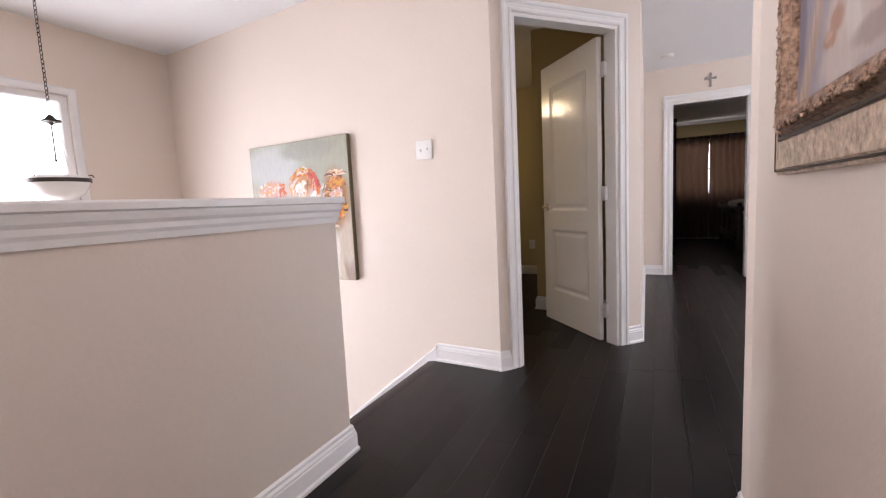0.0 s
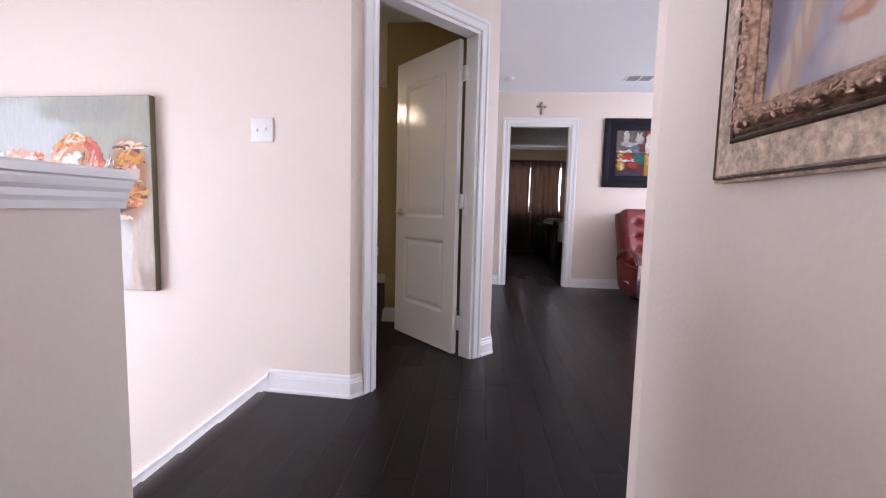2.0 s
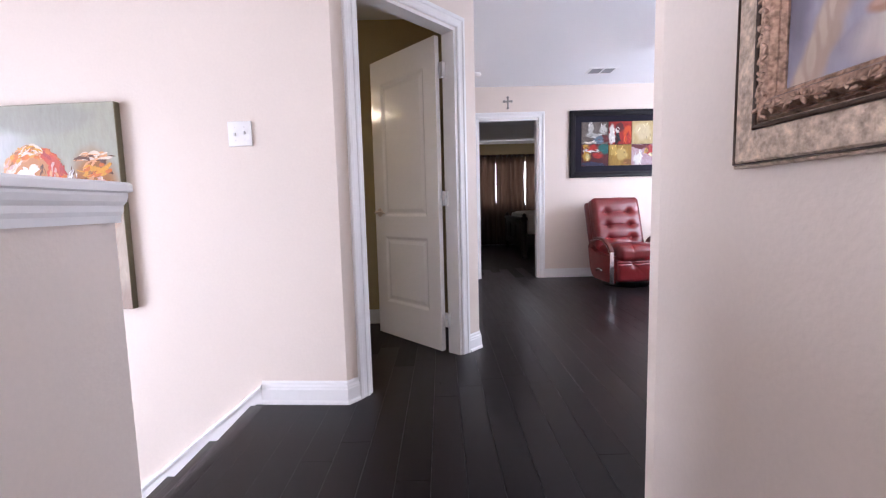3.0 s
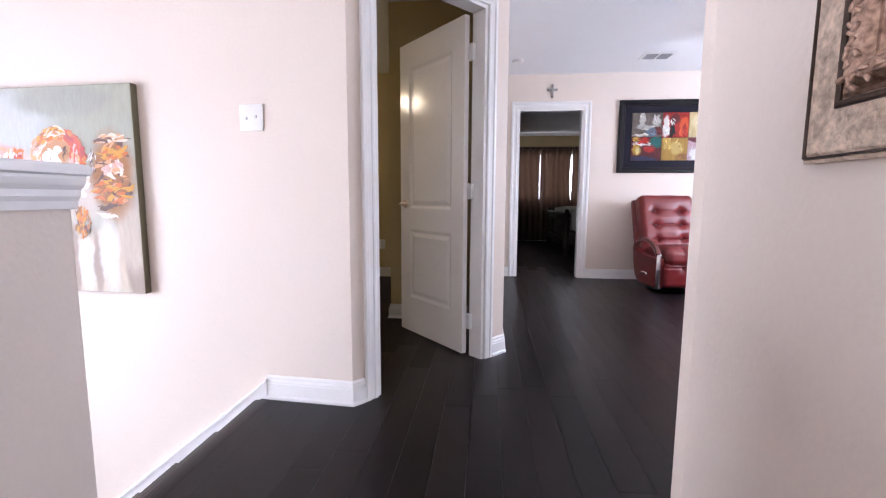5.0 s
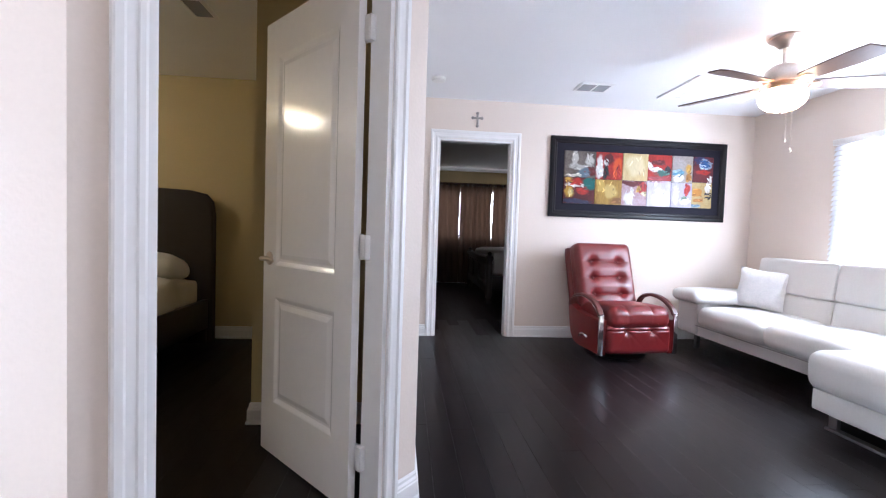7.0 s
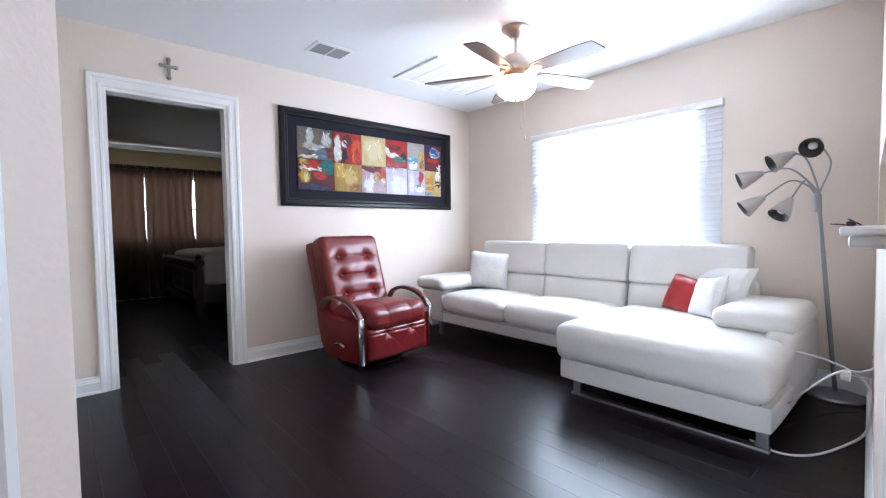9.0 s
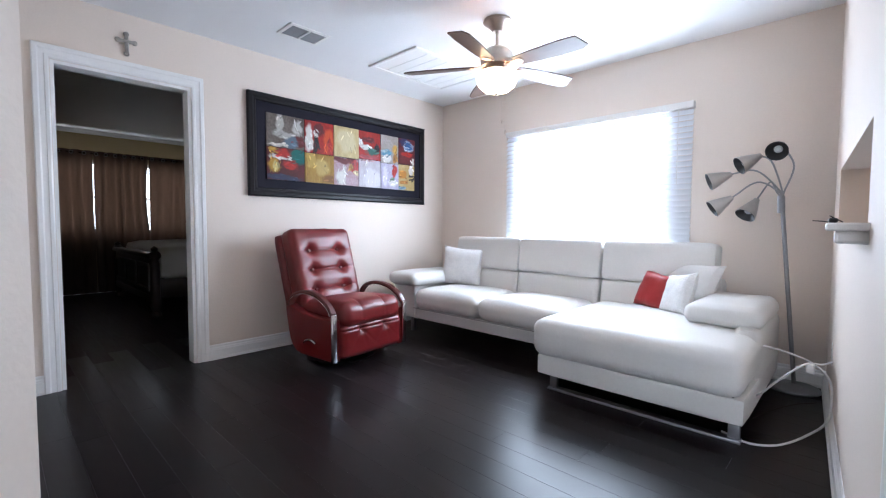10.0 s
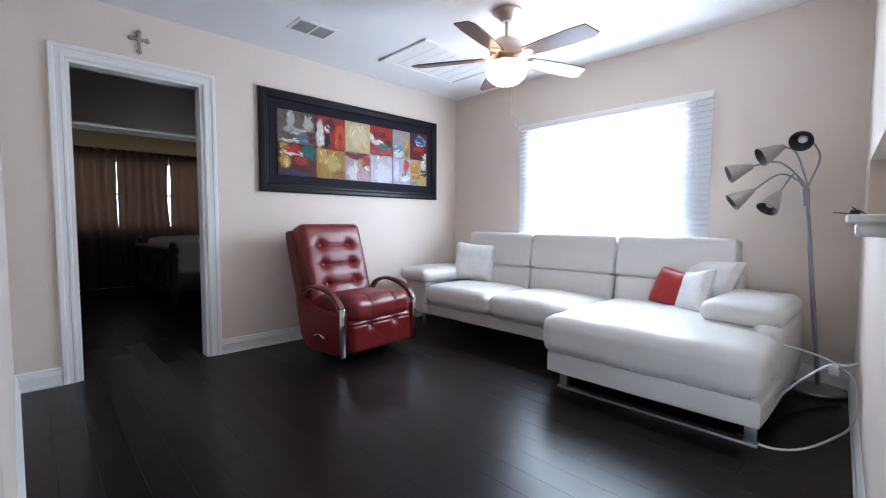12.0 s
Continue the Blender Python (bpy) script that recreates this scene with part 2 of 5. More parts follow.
def spline(points, n=10):
    """Points along a smooth curve through the given ones."""
    p = [Vector(q) for q in points]
    p = [2 * p[0] - p[1]] + p + [2 * p[-1] - p[-2]]
    out = []
    for i in range(1, len(p) - 2):
        for k in range(n):
            t = k / n
            out.append(0.5 * (2 * p[i] + (p[i + 1] - p[i - 1]) * t + (2 * p[i - 1] - 5 * p[i] + 4 * p[i + 1] - p[i + 2]) * t * t + (3 * p[i] - p[i - 1] - 3 * p[i + 1] + p[i + 2]) * t ** 3))
    return out + [p[-2]]


def cushion(sx, sy, sz, r, puff=0.0, n=10, wrinkle=0.0, dent=None, seed=0):
    """A soft block centred on its middle, with rounded edges, swollen faces and wrinkles; dent(x, y, z) moves points of it."""
    bm = bmesh.new()
    bmesh.ops.create_cube(bm, size=2)
    bmesh.ops.subdivide_edges(bm, edges=bm.edges[:], cuts=n, use_grid_fill=True)
    h = Vector((sx / 2, sy / 2, sz / 2))
    inner = Vector([max(c - r, 1e-4) for c in h])
    for v in bm.verts:
        u = v.co.copy()
        p = Vector([a * b for a, b in zip(u, h)])
        q = Vector([max(-c, min(c, a)) for a, c in zip(p, inner)])
        d = p - q
        o = q + d.normalized() * r if d.length > 1e-6 else q
        k = puff * (1 - u.x ** 2) * (1 - u.y ** 2)
        o.z += k if u.z > 0.5 else (-k * 0.3 if u.z < -0.5 else 0)
        if wrinkle:
            o += wrinkle * noise.noise_vector(Vector((o.x * 7 + seed, o.y * 7, o.z * 7)))
        if dent:
            o += dent(u, o)
        v.co = o
    return bm


def pillow_mesh(w, h, t, seed=0):
    """An upright scatter cushion with pointed corners, in the xz plane."""
    bm = bmesh.new()
    n = 14
    grid = {}
    for s in (-1, 1):
        for i in range(n + 1):
            for j in range(n + 1):
                u, v = 2 * i / n - 1, 2 * j / n - 1
                if s == 1 and (i in (0, n) or j in (0, n)):
                    grid[s, i, j] = grid[-1, i, j]
                    continue
                pinch = 1 - 0.11 * (1 - v * v) * abs(u) ** 3
                pinchv = 1 - 0.11 * (1 - u * u) * abs(v) ** 3
                d = t / 2 * ((1 - u ** 4) * (1 - v ** 4)) ** 0.55
                wr = 0.006 * noise.noise(Vector((u * 3 + seed, v * 3, s)))
                grid[s, i, j] = bm.verts.new((u * w / 2 * pinch, s * (d + wr * (1 if d > 0.01 else 0)), (v * pinchv + 1) * h / 2))
    for s in (-1, 1):
        for i in range(n):
            for j in range(n):
                bm.faces.new((grid[s, i, j], grid[s, i + 1, j], grid[s, i + 1, j + 1], grid[s, i, j + 1]))
    return bm


def wall(name, p0, p1, thick, z0, z1, openings=(), mat=None, label="beige painted plaster wall"):
    """A wall whose seen face runs from p0 to p1; its body lies to the left of that way. openings: (from, to, low, high)."""
    p0, p1 = Vector(p0), Vector(p1)
    u = (p1 - p0)
    length = u.length
    u.normalize()
    left = Vector((-u.y, u.x))
    ss = sorted({0, length, *[v for o in openings for v in o[:2]]})
    zs = sorted({z0, z1, *[v for o in openings for v in o[2:]]})
    bm = bmesh.new()
    grid = {(s, z): bm.verts.new((*(p0 + u * s), z)) for s in ss for z in zs}
    faces = []
    for a, b in zip(ss, ss[1:]):
        for c, d in zip(zs, zs[1:]):
            ms, mz = (a + b) / 2, (c + d) / 2
            if not any(o[0] < ms < o[1] and o[2] < mz < o[3] for o in openings):
                faces.append(bm.faces.new((grid[a, c], grid[b, c], grid[b, d], grid[a, d])))
    bmesh.ops.delete(bm, geom=[v for v in bm.verts if not v.link_faces], context="VERTS")
    ext = bmesh.ops.extrude_face_region(bm, geom=faces, use_keep_orig=True)
    for g in ext["geom"]:
        if isinstance(g, bmesh.types.BMVert):
            g.co += Vector((*(left * thick), 0))
    return solid(name, bm, mat or WALL, label, "wall", "structure")


def sweep_base(name, points, h=0.115, d=0.016, parent=None):
    """A moulded skirting along wall faces; the room lies to the right of the way."""
    prof = [(0.0, 0.0), (d + 0.006, 0.0), (d + 0.006, 0.012), (d, 0.02), (d, h * 0.66), (d - 0.003, h * 0.70), (d - 0.003, h * 0.76), (d - 0.008, h * 0.84), (d - 0.008, h * 0.93), (d - 0.013, h), (0.0, h)]
    pts = [Vector(p) for p in points]
    rings = []
    for i, p in enumerate(pts):
        dirs = [(pts[k + 1] - pts[k]).normalized() for k in (i - 1, i) if 0 <= k < len(pts) - 1]
        nrm = [Vector((q.y, -q.x)) for q in dirs]
        m = nrm[0] if len(nrm) == 1 else (nrm[0] + nrm[1]) / (1 + nrm[0].dot(nrm[1]))
        rings.append([(*(p + m * o), z) for o, z in prof])
    bm = loft(rings)
    return solid(name, bm, TRIM, "white moulded skirting board along the wall", "skirting board", "structure")


def frame_loop(w, h, prof, mat, name, parent, label="", smooth=True):
    """A moulded rectangular frame standing in the xz plane; prof: (inward, towards the viewer at -y)."""
    rings = [[(o, -d, o), (w - o, -d, o), (w - o, -d, h - o), (o, -d, h - o)] for o, d in prof]
    return part(name, loft(rings, True, False, close=True), mat, parent, label, smooth=False)


def casing(parent, w, h, face, sign, label="", wide=0.085):
    """A door casing of three mitred sides round an opening 0..w, 0..h in the xz plane at y = face, proud by sign."""
    prof = [(0.004 + (wide - 0.004) * u, d) for u, d in ((0, 0), (0, 0.012), (0.10, 0.016), (0.26, 0.016), (0.32, 0.012), (0.60, 0.014), (0.70, 0.020), (0.93, 0.020), (1, 0.016), (1, 0))]
    rings = []
    for o, d in prof:
        y = face + sign * d
        rings.append([(-o, y, 0.0), (-o, y, h + o), (w + o, y, h + o), (w + o, y, 0.0)])
    bm = loft(rings, False, False, close=True)
    for i in (0, 3):
        bm.verts.ensure_lookup_table()
        bm.faces.new([bm.verts[4 * k + i] for k in range(len(prof))])
    return part("casing", bm, TRIM, parent, label, smooth=False)


def jamb(parent, w, h, y0, y1, t=0.018):
    bm = box(-0.001, t, y0, y1, 0, h - t)
    box(w - t, w + 0.001, y0, y1, 0, h - t, bm=bm)
    box(-0.001, w + 0.001, y0, y1, h - t, h + 0.001, bm=bm)
    return part("jamb", bm, TRIM, parent, smooth=False)


def leaf_mesh(w, h, t):
    """A moulded two-panel door leaf: x 0..w, y 0..t, z 0..h, panels sunk in both faces."""
    bm = bmesh.new()
    a = 0.115
    panels = [(a, w - a, 0.25, 0.74), (a, w - a, 0.885, h - 0.165)]
    ss = [0, a, w - a, w]
    zs = [0, 0.25, 0.74, 0.885, h - 0.165, h]
    for y, sg in ((0.0, 1), (t, -1)):
        g = {(s, z): bm.verts.new((s, y, z)) for s in ss for z in zs}
        for s0, s1 in zip(ss, ss[1:]):
            for z0, z1 in zip(zs, zs[1:]):
                if (s0, s1, z0, z1) in panels:
                    ring = [g[s0, z0], g[s1, z0], g[s1, z1], g[s0, z1]]
                    for o, d in ((0.006, 0.002), (0.020, 0.009), (0.030, 0.009), (0.052, 0.003)):
                        nxt = [bm.verts.new((x, y + sg * d, z)) for x, z in ((s0 + o, z0 + o), (s1 - o, z0 + o), (s1 - o, z1 - o), (s0 + o, z1 - o))]
                        for i in range(4):
                            j = (i + 1) % 4
                            bm.faces.new((ring[i], ring[j], nxt[j], nxt[i]))
                        ring = nxt
                    bm.faces.new(ring)
                else:
                    bm.faces.new((g[s0, z0], g[s1, z0], g[s1, z1], g[s0, z1]))
        if y == 0.0:
            front = g
    for k0, k1 in [((ss[i], 0), (ss[i + 1], 0)) for i in range(3)] + [((ss[i], h), (ss[i + 1], h)) for i in range(3)] + [((0, zs[i]), (0, zs[i + 1])) for i in range(5)] + [((w, zs[i]), (w, zs[i + 1])) for i in range(5)]:
        bm.faces.new((front[k0], front[k1], g[k1], g[k0]))
    return bm


def lever_handle(parent, x, y, z, out, way, mat=NICKEL):
    """A lever on a round rose at (x, z) of a leaf's face; out: -1 or 1 along y; way: the lever points along x."""
    rose = lathe([(0.001, 0), (0.030, 0), (0.032, 0.004), (0.028, 0.009), (0.012, 0.012), (0.010, 0.045), (0.001, 0.047)], 20)
    bmesh.ops.transform(rose, matrix=Matrix.Translation((x, y, z)) @ Matrix.Rotation(radians(90 * (1 if out < 0 else -1)), 4, "X"), verts=rose.verts)
    knob = part("door_handle", rose, mat, parent, "satin nickel lever handle")
    bm = tube(spline([(x, y + out * 0.045, z), (x + way * 0.03, y + out * 0.052, z), (x + way * 0.075, y + out * 0.052, z + 0.002), (x + way * 0.115, y + out * 0.046, z - 0.006)], 5), 0.009, 8, taper=0.006)
    part("lever", bm, mat, knob)


def hinge(parent, x, y, z):
    bm = box(x - 0.006, x + 0.020, y - 0.028, y + 0.004, z - 0.045, z + 0.045, 0.002)
    h = part("hinge", bm, TRIM, parent, "white painted hinge")
    pin = lathe([(0.006, z - 0.048), (0.006, z + 0.048)], 8)
    bmesh.ops.translate(pin, verts=pin.verts, vec=(x + 0.007, y + 0.006, 0))
    part("hinge_pin", pin, TRIM, h)


def plane_pose(p, u, z=0.0):
    """A pose at the plan point p whose x axis runs along u."""
    return pose(p[0], p[1], z, 0, 0, math.degrees(math.atan2(u[1], u[0])))


def wall_plate(name, m, label, category, w=0.075, h=0.118, toggles=0, sockets=0):
    """A switch or socket plate in the xz plane, facing -y."""
    t = thing(name, m, label, category)
    part("plate", box(-w / 2, w / 2, -0.008, 0, -h / 2, h / 2, 0.003), PLASTIC_W, t)
    for i in range(toggles):
        x = (i - (toggles - 1) / 2) * 0.046
        part("toggle", box(x - 0.005, x + 0.005, -0.015, -0.006, -0.010 + 0.006 * i, 0.004 + 0.006 * i, 0.002), GREY_PLATE, t, "grey toggle switch")
        for dz in (-0.03, 0.03):
            part("screw", box(x - 0.002, x + 0.002, -0.009, -0.007, dz - 0.002, dz + 0.002), GREY_PLATE, t)
    for i in range(sockets):
        z = (i - (sockets - 1) / 2) * 0.04
        part("socket", box(-0.016, 0.016, -0.010, -0.006, z - 0.014, z + 0.014, 0.004), PLASTIC_W, t)
        for dx in (-0.006, 0.006):
            part("slot", box(dx - 0.001, dx + 0.001, -0.0105, -0.009, z - 0.004, z + 0.006), BLACK, t)
    return t

# ---- structure ----
H = 2.43
P1, P2 = Vector((-0.599, 2.583)), Vector((0.125, 3.385))      # angled wall with the bedroom door
Q1, Q2 = Vector((0.447, 1.665)), Vector((1.33, 2.505))       # angled wall with the closed door
FAR, WIN, LEFT, RIGHT = 6.12, 3.80, 0.075, 2.60
HALL_L, HALL_R, STAIR_X, STAIR_W = -0.898, 0.462, -1.062, -3.72
SOUTH_E = 2.672
T, TA = 0.115, 0.095        # wall thickness; of the wall with the bedroom door
LEAN = 0.068                # the stair wall draws away northwards by this much a metre
uA = (P2 - P1).normalized()
uC = (Q2 - Q1).normalized()
A0, A1 = 0.139, 0.893        # door opening along the angled wall
C0, C1 = 0.40, 1.12
B0, wB = 0.374, 0.762         # doorway in the far wall
DOOR_H = 2.03


def stair_wall_y(x):
    return P1.y + LEAN * (P1.x - x)


def on_stair_wall(x, z):
    """A pose on the face of the stair wall, facing the stairs."""
    return pose(x, stair_wall_y(x), z, 0, 0, -math.degrees(math.atan(LEAN)))


slab = box(-1.06, 4.0, -1.4, 11.0, -0.22, -0.012)
box(-3.75, -1.06, 2.83, 6.1, -0.22, -0.012, bm=slab)
floor = solid("floor", slab, SUBFLOOR, "dark espresso hardwood plank floor with a satin sheen", "floor", "structure")
solid("ceiling", box(-3.8, 4.05, -1.5, 11.1, H, H + 0.1), CEIL, "white textured painted ceiling", "ceiling", "structure")

wall("wall_stair_north", P1, (STAIR_W - 0.05, stair_wall_y(STAIR_W - 0.05)), -T, -2.9, H)
wall("wall_angled_bedroom", P1, P2, TA, 0, H, [(A0, A1, 0, DOOR_H)])
wall("wall_living_west", P2, (LEFT, FAR), T, 0, H)
wall("wall_living_north", (LEFT - T, FAR), (4.0, FAR), T, 0, H, [(B0 - LEFT + T, B0 + wB - LEFT + T, 0, DOOR_H)])
wall("wall_window", (WIN, 6.4), (WIN, -0.2), 0.16, 0, H, [(6.4 - 5.12, 6.4 - 3.64, 0.80, 1.97)])
wall("wall_living_south", (WIN, SOUTH_E), (Q2.x, Q2.y), T, 0, H, [(0.45, 1.95, 1.03, 1.36)])
wall("wall_angled_closed_door", Q2, Q1, T, 0, H, [(( Q2 - Q1).length - C1, (Q2 - Q1).length - C0, 0, DOOR_H)])
wall("wall_hall_east", (HALL_R, Q1.y + 0.01), (HALL_R, -1.3), T, 0, H)
# unseen end wall, its opening added for the hall's fill light
wall("wall_hall_end", (HALL_R + 0.1, -1.2), (HALL_L - 0.2, -1.2), T, 0, H, [(0.30, 1.15, 0.95, 2.03)])
wall("wall_hall_west", (HALL_L + 0.014, -1.25), (HALL_L + 0.014, 0.202), 0.14, -2.9, H)
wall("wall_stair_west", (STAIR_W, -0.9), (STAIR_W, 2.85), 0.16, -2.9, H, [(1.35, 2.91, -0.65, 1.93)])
wall("wall_stair_south", (HALL_L, -0.85), (-3.7, -0.85), -T, -2.9, H)
# unseen floor, made pale so that it bounces light up the stairwell
solid("stair_ground_floor", box(-3.9, -0.7, -1.0, 2.9, -2.95, -2.85), PALE_BOUNCE, "unseen pale floor added to bounce light up the stairwell", "floor", "structure")
wall("wall_below_landing", (-1.00, -0.9), (-1.00, 2.62), -0.1, -2.9, -0.03)

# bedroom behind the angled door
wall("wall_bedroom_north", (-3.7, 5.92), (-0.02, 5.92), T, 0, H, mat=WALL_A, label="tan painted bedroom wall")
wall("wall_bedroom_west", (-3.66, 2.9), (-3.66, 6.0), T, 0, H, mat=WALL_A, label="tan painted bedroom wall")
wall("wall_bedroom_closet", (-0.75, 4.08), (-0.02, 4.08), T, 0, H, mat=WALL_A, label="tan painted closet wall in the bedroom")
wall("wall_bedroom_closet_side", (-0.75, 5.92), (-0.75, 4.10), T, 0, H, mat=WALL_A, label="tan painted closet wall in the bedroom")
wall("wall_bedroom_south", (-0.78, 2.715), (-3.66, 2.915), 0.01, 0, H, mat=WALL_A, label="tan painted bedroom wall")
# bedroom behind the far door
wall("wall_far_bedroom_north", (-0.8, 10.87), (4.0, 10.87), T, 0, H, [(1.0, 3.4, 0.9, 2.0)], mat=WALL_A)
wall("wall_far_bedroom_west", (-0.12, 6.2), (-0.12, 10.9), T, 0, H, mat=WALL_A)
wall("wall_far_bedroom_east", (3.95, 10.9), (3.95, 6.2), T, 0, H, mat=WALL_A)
solid("crown_moulding", box(-0.12, 3.95, 10.80, 10.868, H - 0.06, H - 0.002, 0.012), TRIM, "white crown moulding along the bedroom ceiling", "moulding", "structure")
# room behind the closed door
wall("wall_back_room_south", (3.9, 0.0), (0.5, 0.0), -T, 0, H)

# half wall beside the stairs
HALF_END = 1.563
solid("half_wall", box(HALL_L - 0.115, HALL_L, 0.18, HALF_END, -0.03, 0.955, 0.006), WALL, "beige plastered half wall beside the stairwell", "half wall", "structure")
cap_prof = [(0.0, 0.955), (0.012, 0.955), (0.014, 0.972), (0.020, 0.982), (0.021, 0.996), (0.030, 1.006), (0.034, 1.020), (0.034, 1.026), (0.046, 1.030), (0.046, 1.046), (0.040, 1.052)]
rings = []
for o, z in cap_prof:
    z, o = z - 0.012, o * 0.62
    rings.append([(HALL_L + o, 0.18, z), (HALL_L + o, HALF_END + o, z), (HALL_L - 0.115 - o, HALF_END + o, z), (HALL_L - 0.115 - o, 0.18, z)])
solid("half_wall_cap", loft(rings), TRIM, "white moulded wooden cap on the half wall", "trim", "structure")
# ledge of the low opening in the living room wall
led = box(1.78, 3.34, RIGHT - 0.20, RIGHT + 0.03, 1.030, 1.054, 0.006)
box(1.80, 3.32, RIGHT - 0.09, RIGHT + 0.012, 0.992, 1.031, 0.01, bm=led)
solid("pass_through_ledge", led, TRIM, "white wooden ledge of the opening in the wall", "trim", "structure")

# skirtings
mA0, mA1 = P1 + uA * (A0 - 0.073), P1 + uA * (A1 + 0.073)
mC0, mC1 = Q1 + uC * (C0 - 0.086), Q1 + uC * (C1 + 0.086)
sweep_base("baseboard", [(-1.03, stair_wall_y(-1.03)), P1, mA0])
sweep_base("baseboard", [mA1, P2, (LEFT, FAR), (B0 - 0.086, FAR)])
sweep_base("baseboard", [(B0 + wB + 0.086, FAR), (WIN, FAR), (WIN, SOUTH_E), Q2, mC1])
sweep_base("baseboard", [mC0, Q1, (HALL_R, -1.2), (HALL_L + 0.014, -1.2), (HALL_L + 0.014, 0.202), (HALL_L, 0.203), (HALL_L, HALF_END), (HALL_L - 0.115, HALF_END)])
sweep_base("baseboard", [(-3.66, 5.92), (-0.75, 5.92), (-0.75, 4.08), (-0.13, 4.08)])
sweep_base("baseboard", [(-0.12, 6.24), (-0.12, 10.87), (3.95, 10.87)])

# stairs going down along the wall with the flower painting
RUN, RISE = 0.24, 0.195
stairs = thing("staircase", pose(0, 0, 0), "dark espresso wooden stairs going down", "stairs", kind="structure")
for i in range(9):
    x = STAIR_X - RUN * i
    z = -RISE * (i + 1)
    part("tread", box(x - RUN - 0.022, x - 0.002, HALF_END - 0.04, 2.69, z - 0.032, z, 0.008), STAIR, stairs)
    part("riser", box(x - 0.018, x - 0.002, HALF_END - 0.04, 2.69, z, z + RISE - 0.034), STAIR, stairs)
    part("riser_skirt", box(x - RUN, x, HALF_END - 0.03, 2.68, z - RISE - 0.4, z - 0.033), STAIR, stairs)
part("landing_nosing", box(STAIR_X - 0.024, STAIR_X + 0.05, HALF_END + 0.002, 2.585, -0.034, 0.003, 0.010), STAIR, stairs, "rounded dark landing nosing")
# sloping skirt board
drop = RISE / RUN
L = 2.45
def skirt_ring(o, top, low, low0):
    y0, y1 = stair_wall_y(-1.03), stair_wall_y(-1.03 - L)
    return [(-1.03, y0 - o, top), (-1.03 - L, y1 - o, top - L * drop), (-1.03 - L, y1 - o, low - L * drop), (-1.03, y0 - o, low0)]


skirt = solid("stair_skirt_board", loft([skirt_ring(o, 0.098, -0.30, -0.02) for o in (0.0, 0.020)]), TRIM, "white sloping skirt board beside the stairs", "skirting board", "structure")
part("skirt_bead", loft([skirt_ring(o, 0.099 - e, 0.078, 0.078) for o, e in ((0.001, 0.0), (0.022, 0.0), (0.026, 0.006))]), TRIM, skirt, smooth=False)

# doors: opening 0..w in local x, wall face at local y = 0, body towards +y
def door_frame(name, p, u, w, label, t=T, wide=0.085):
    d = thing(name, plane_pose(p, u), label, "door", kind="structure")
    jamb(d, w, DOOR_H, -0.001, t + 0.001)
    casing(d, w, DOOR_H, 0.0, -1, wide=wide)
    casing(d, w, DOOR_H, t, 1, wide=wide)
    return d


wA = A1 - A0
door_a = door_frame("door_1", P1 + uA * A0, uA, wA, "open white two-panel door into a dim bedroom", TA, 0.072)
leaf_w = 0.705
la = part("leaf", leaf_mesh(leaf_w, 1.995, 0.033), DOOR, door_a, "white moulded two-panel door leaf", smooth=False)
la.matrix_basis = pose(wA - 0.022, TA + 0.024, 0.012, 0, 0, 85)
lever_handle(la, leaf_w - 0.065, 0.033, 0.915, 1, -1)
lever_handle(la, leaf_w - 0.065, 0.0, 0.915, -1, -1)
for z in (0.22, 1.01, 1.80):
    hinge(door_a, wA - 0.036, TA + 0.006, z)

door_b = door_frame("door_2", (B0, FAR), (1, 0), wB, "white cased doorway into a dark bedroom")

wC = C1 - C0
door_c = door_frame("door_3", Q1 + uC * C1, -uC, wC, "closed glossy white two-panel door")
lc = part("leaf", leaf_mesh(wC - 0.042, 1.995, 0.035), DOOR, door_c, "glossy white moulded door leaf", smooth=False)
lc.matrix_basis = pose(0.021, 0.006, 0.012)
lever_handle(lc, wC - 0.107, 0.0, 0.925, -1, -1)

# windows
def window(name, m, w, h, t, label, rows=1):
    """Opening 0..w, 0..h in the xz plane, glass in the middle of a wall of thickness t towards +y."""
    win = thing(name, m, label, "window", kind="structure")
    f = [(0, 0.02), (0, 0.10), (0.045, 0.10), (0.052, 0.085), (0.052, 0.035), (0.045, 0.02)]
    frame_loop(w, h, [(o, -d) for o, d in f], TRIM, "window_frame", win)
    part("sash_bar", box(0.052, w - 0.052, 0.03, 0.08, h * 0.5 - 0.02, h * 0.5 + 0.02, 0.004), TRIM, win)
    for k in range(2):
        pane = part("pane", box(0.05, w - 0.05, 0.056, 0.060, 0.05 + k * (h / 2), h / 2 - 0.02 + k * (h / 2 - 0.03)), GLASS, win, smooth=False)
        pane.visible_shadow = False
    part("window_sill", box(-0.02, w + 0.02, -0.035, 0.03, -0.026, 0.003, 0.006), TRIM, win)
    return win


window("window_1", pose(WIN, 5.12, 0.80, 0, 0, -90), 1.48, 1.17, 0.16, "bright living room window behind white blinds")
# the lower part, hidden by the half wall, is added to let light in
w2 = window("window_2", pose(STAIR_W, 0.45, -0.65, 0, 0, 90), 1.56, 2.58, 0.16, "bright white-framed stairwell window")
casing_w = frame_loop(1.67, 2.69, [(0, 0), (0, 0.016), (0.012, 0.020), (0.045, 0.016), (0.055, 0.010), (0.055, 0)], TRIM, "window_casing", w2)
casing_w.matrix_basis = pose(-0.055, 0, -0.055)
window("window_3", pose(0.2, 10.87, 0.9), 2.4, 1.1, T, "bedroom window behind brown curtains")
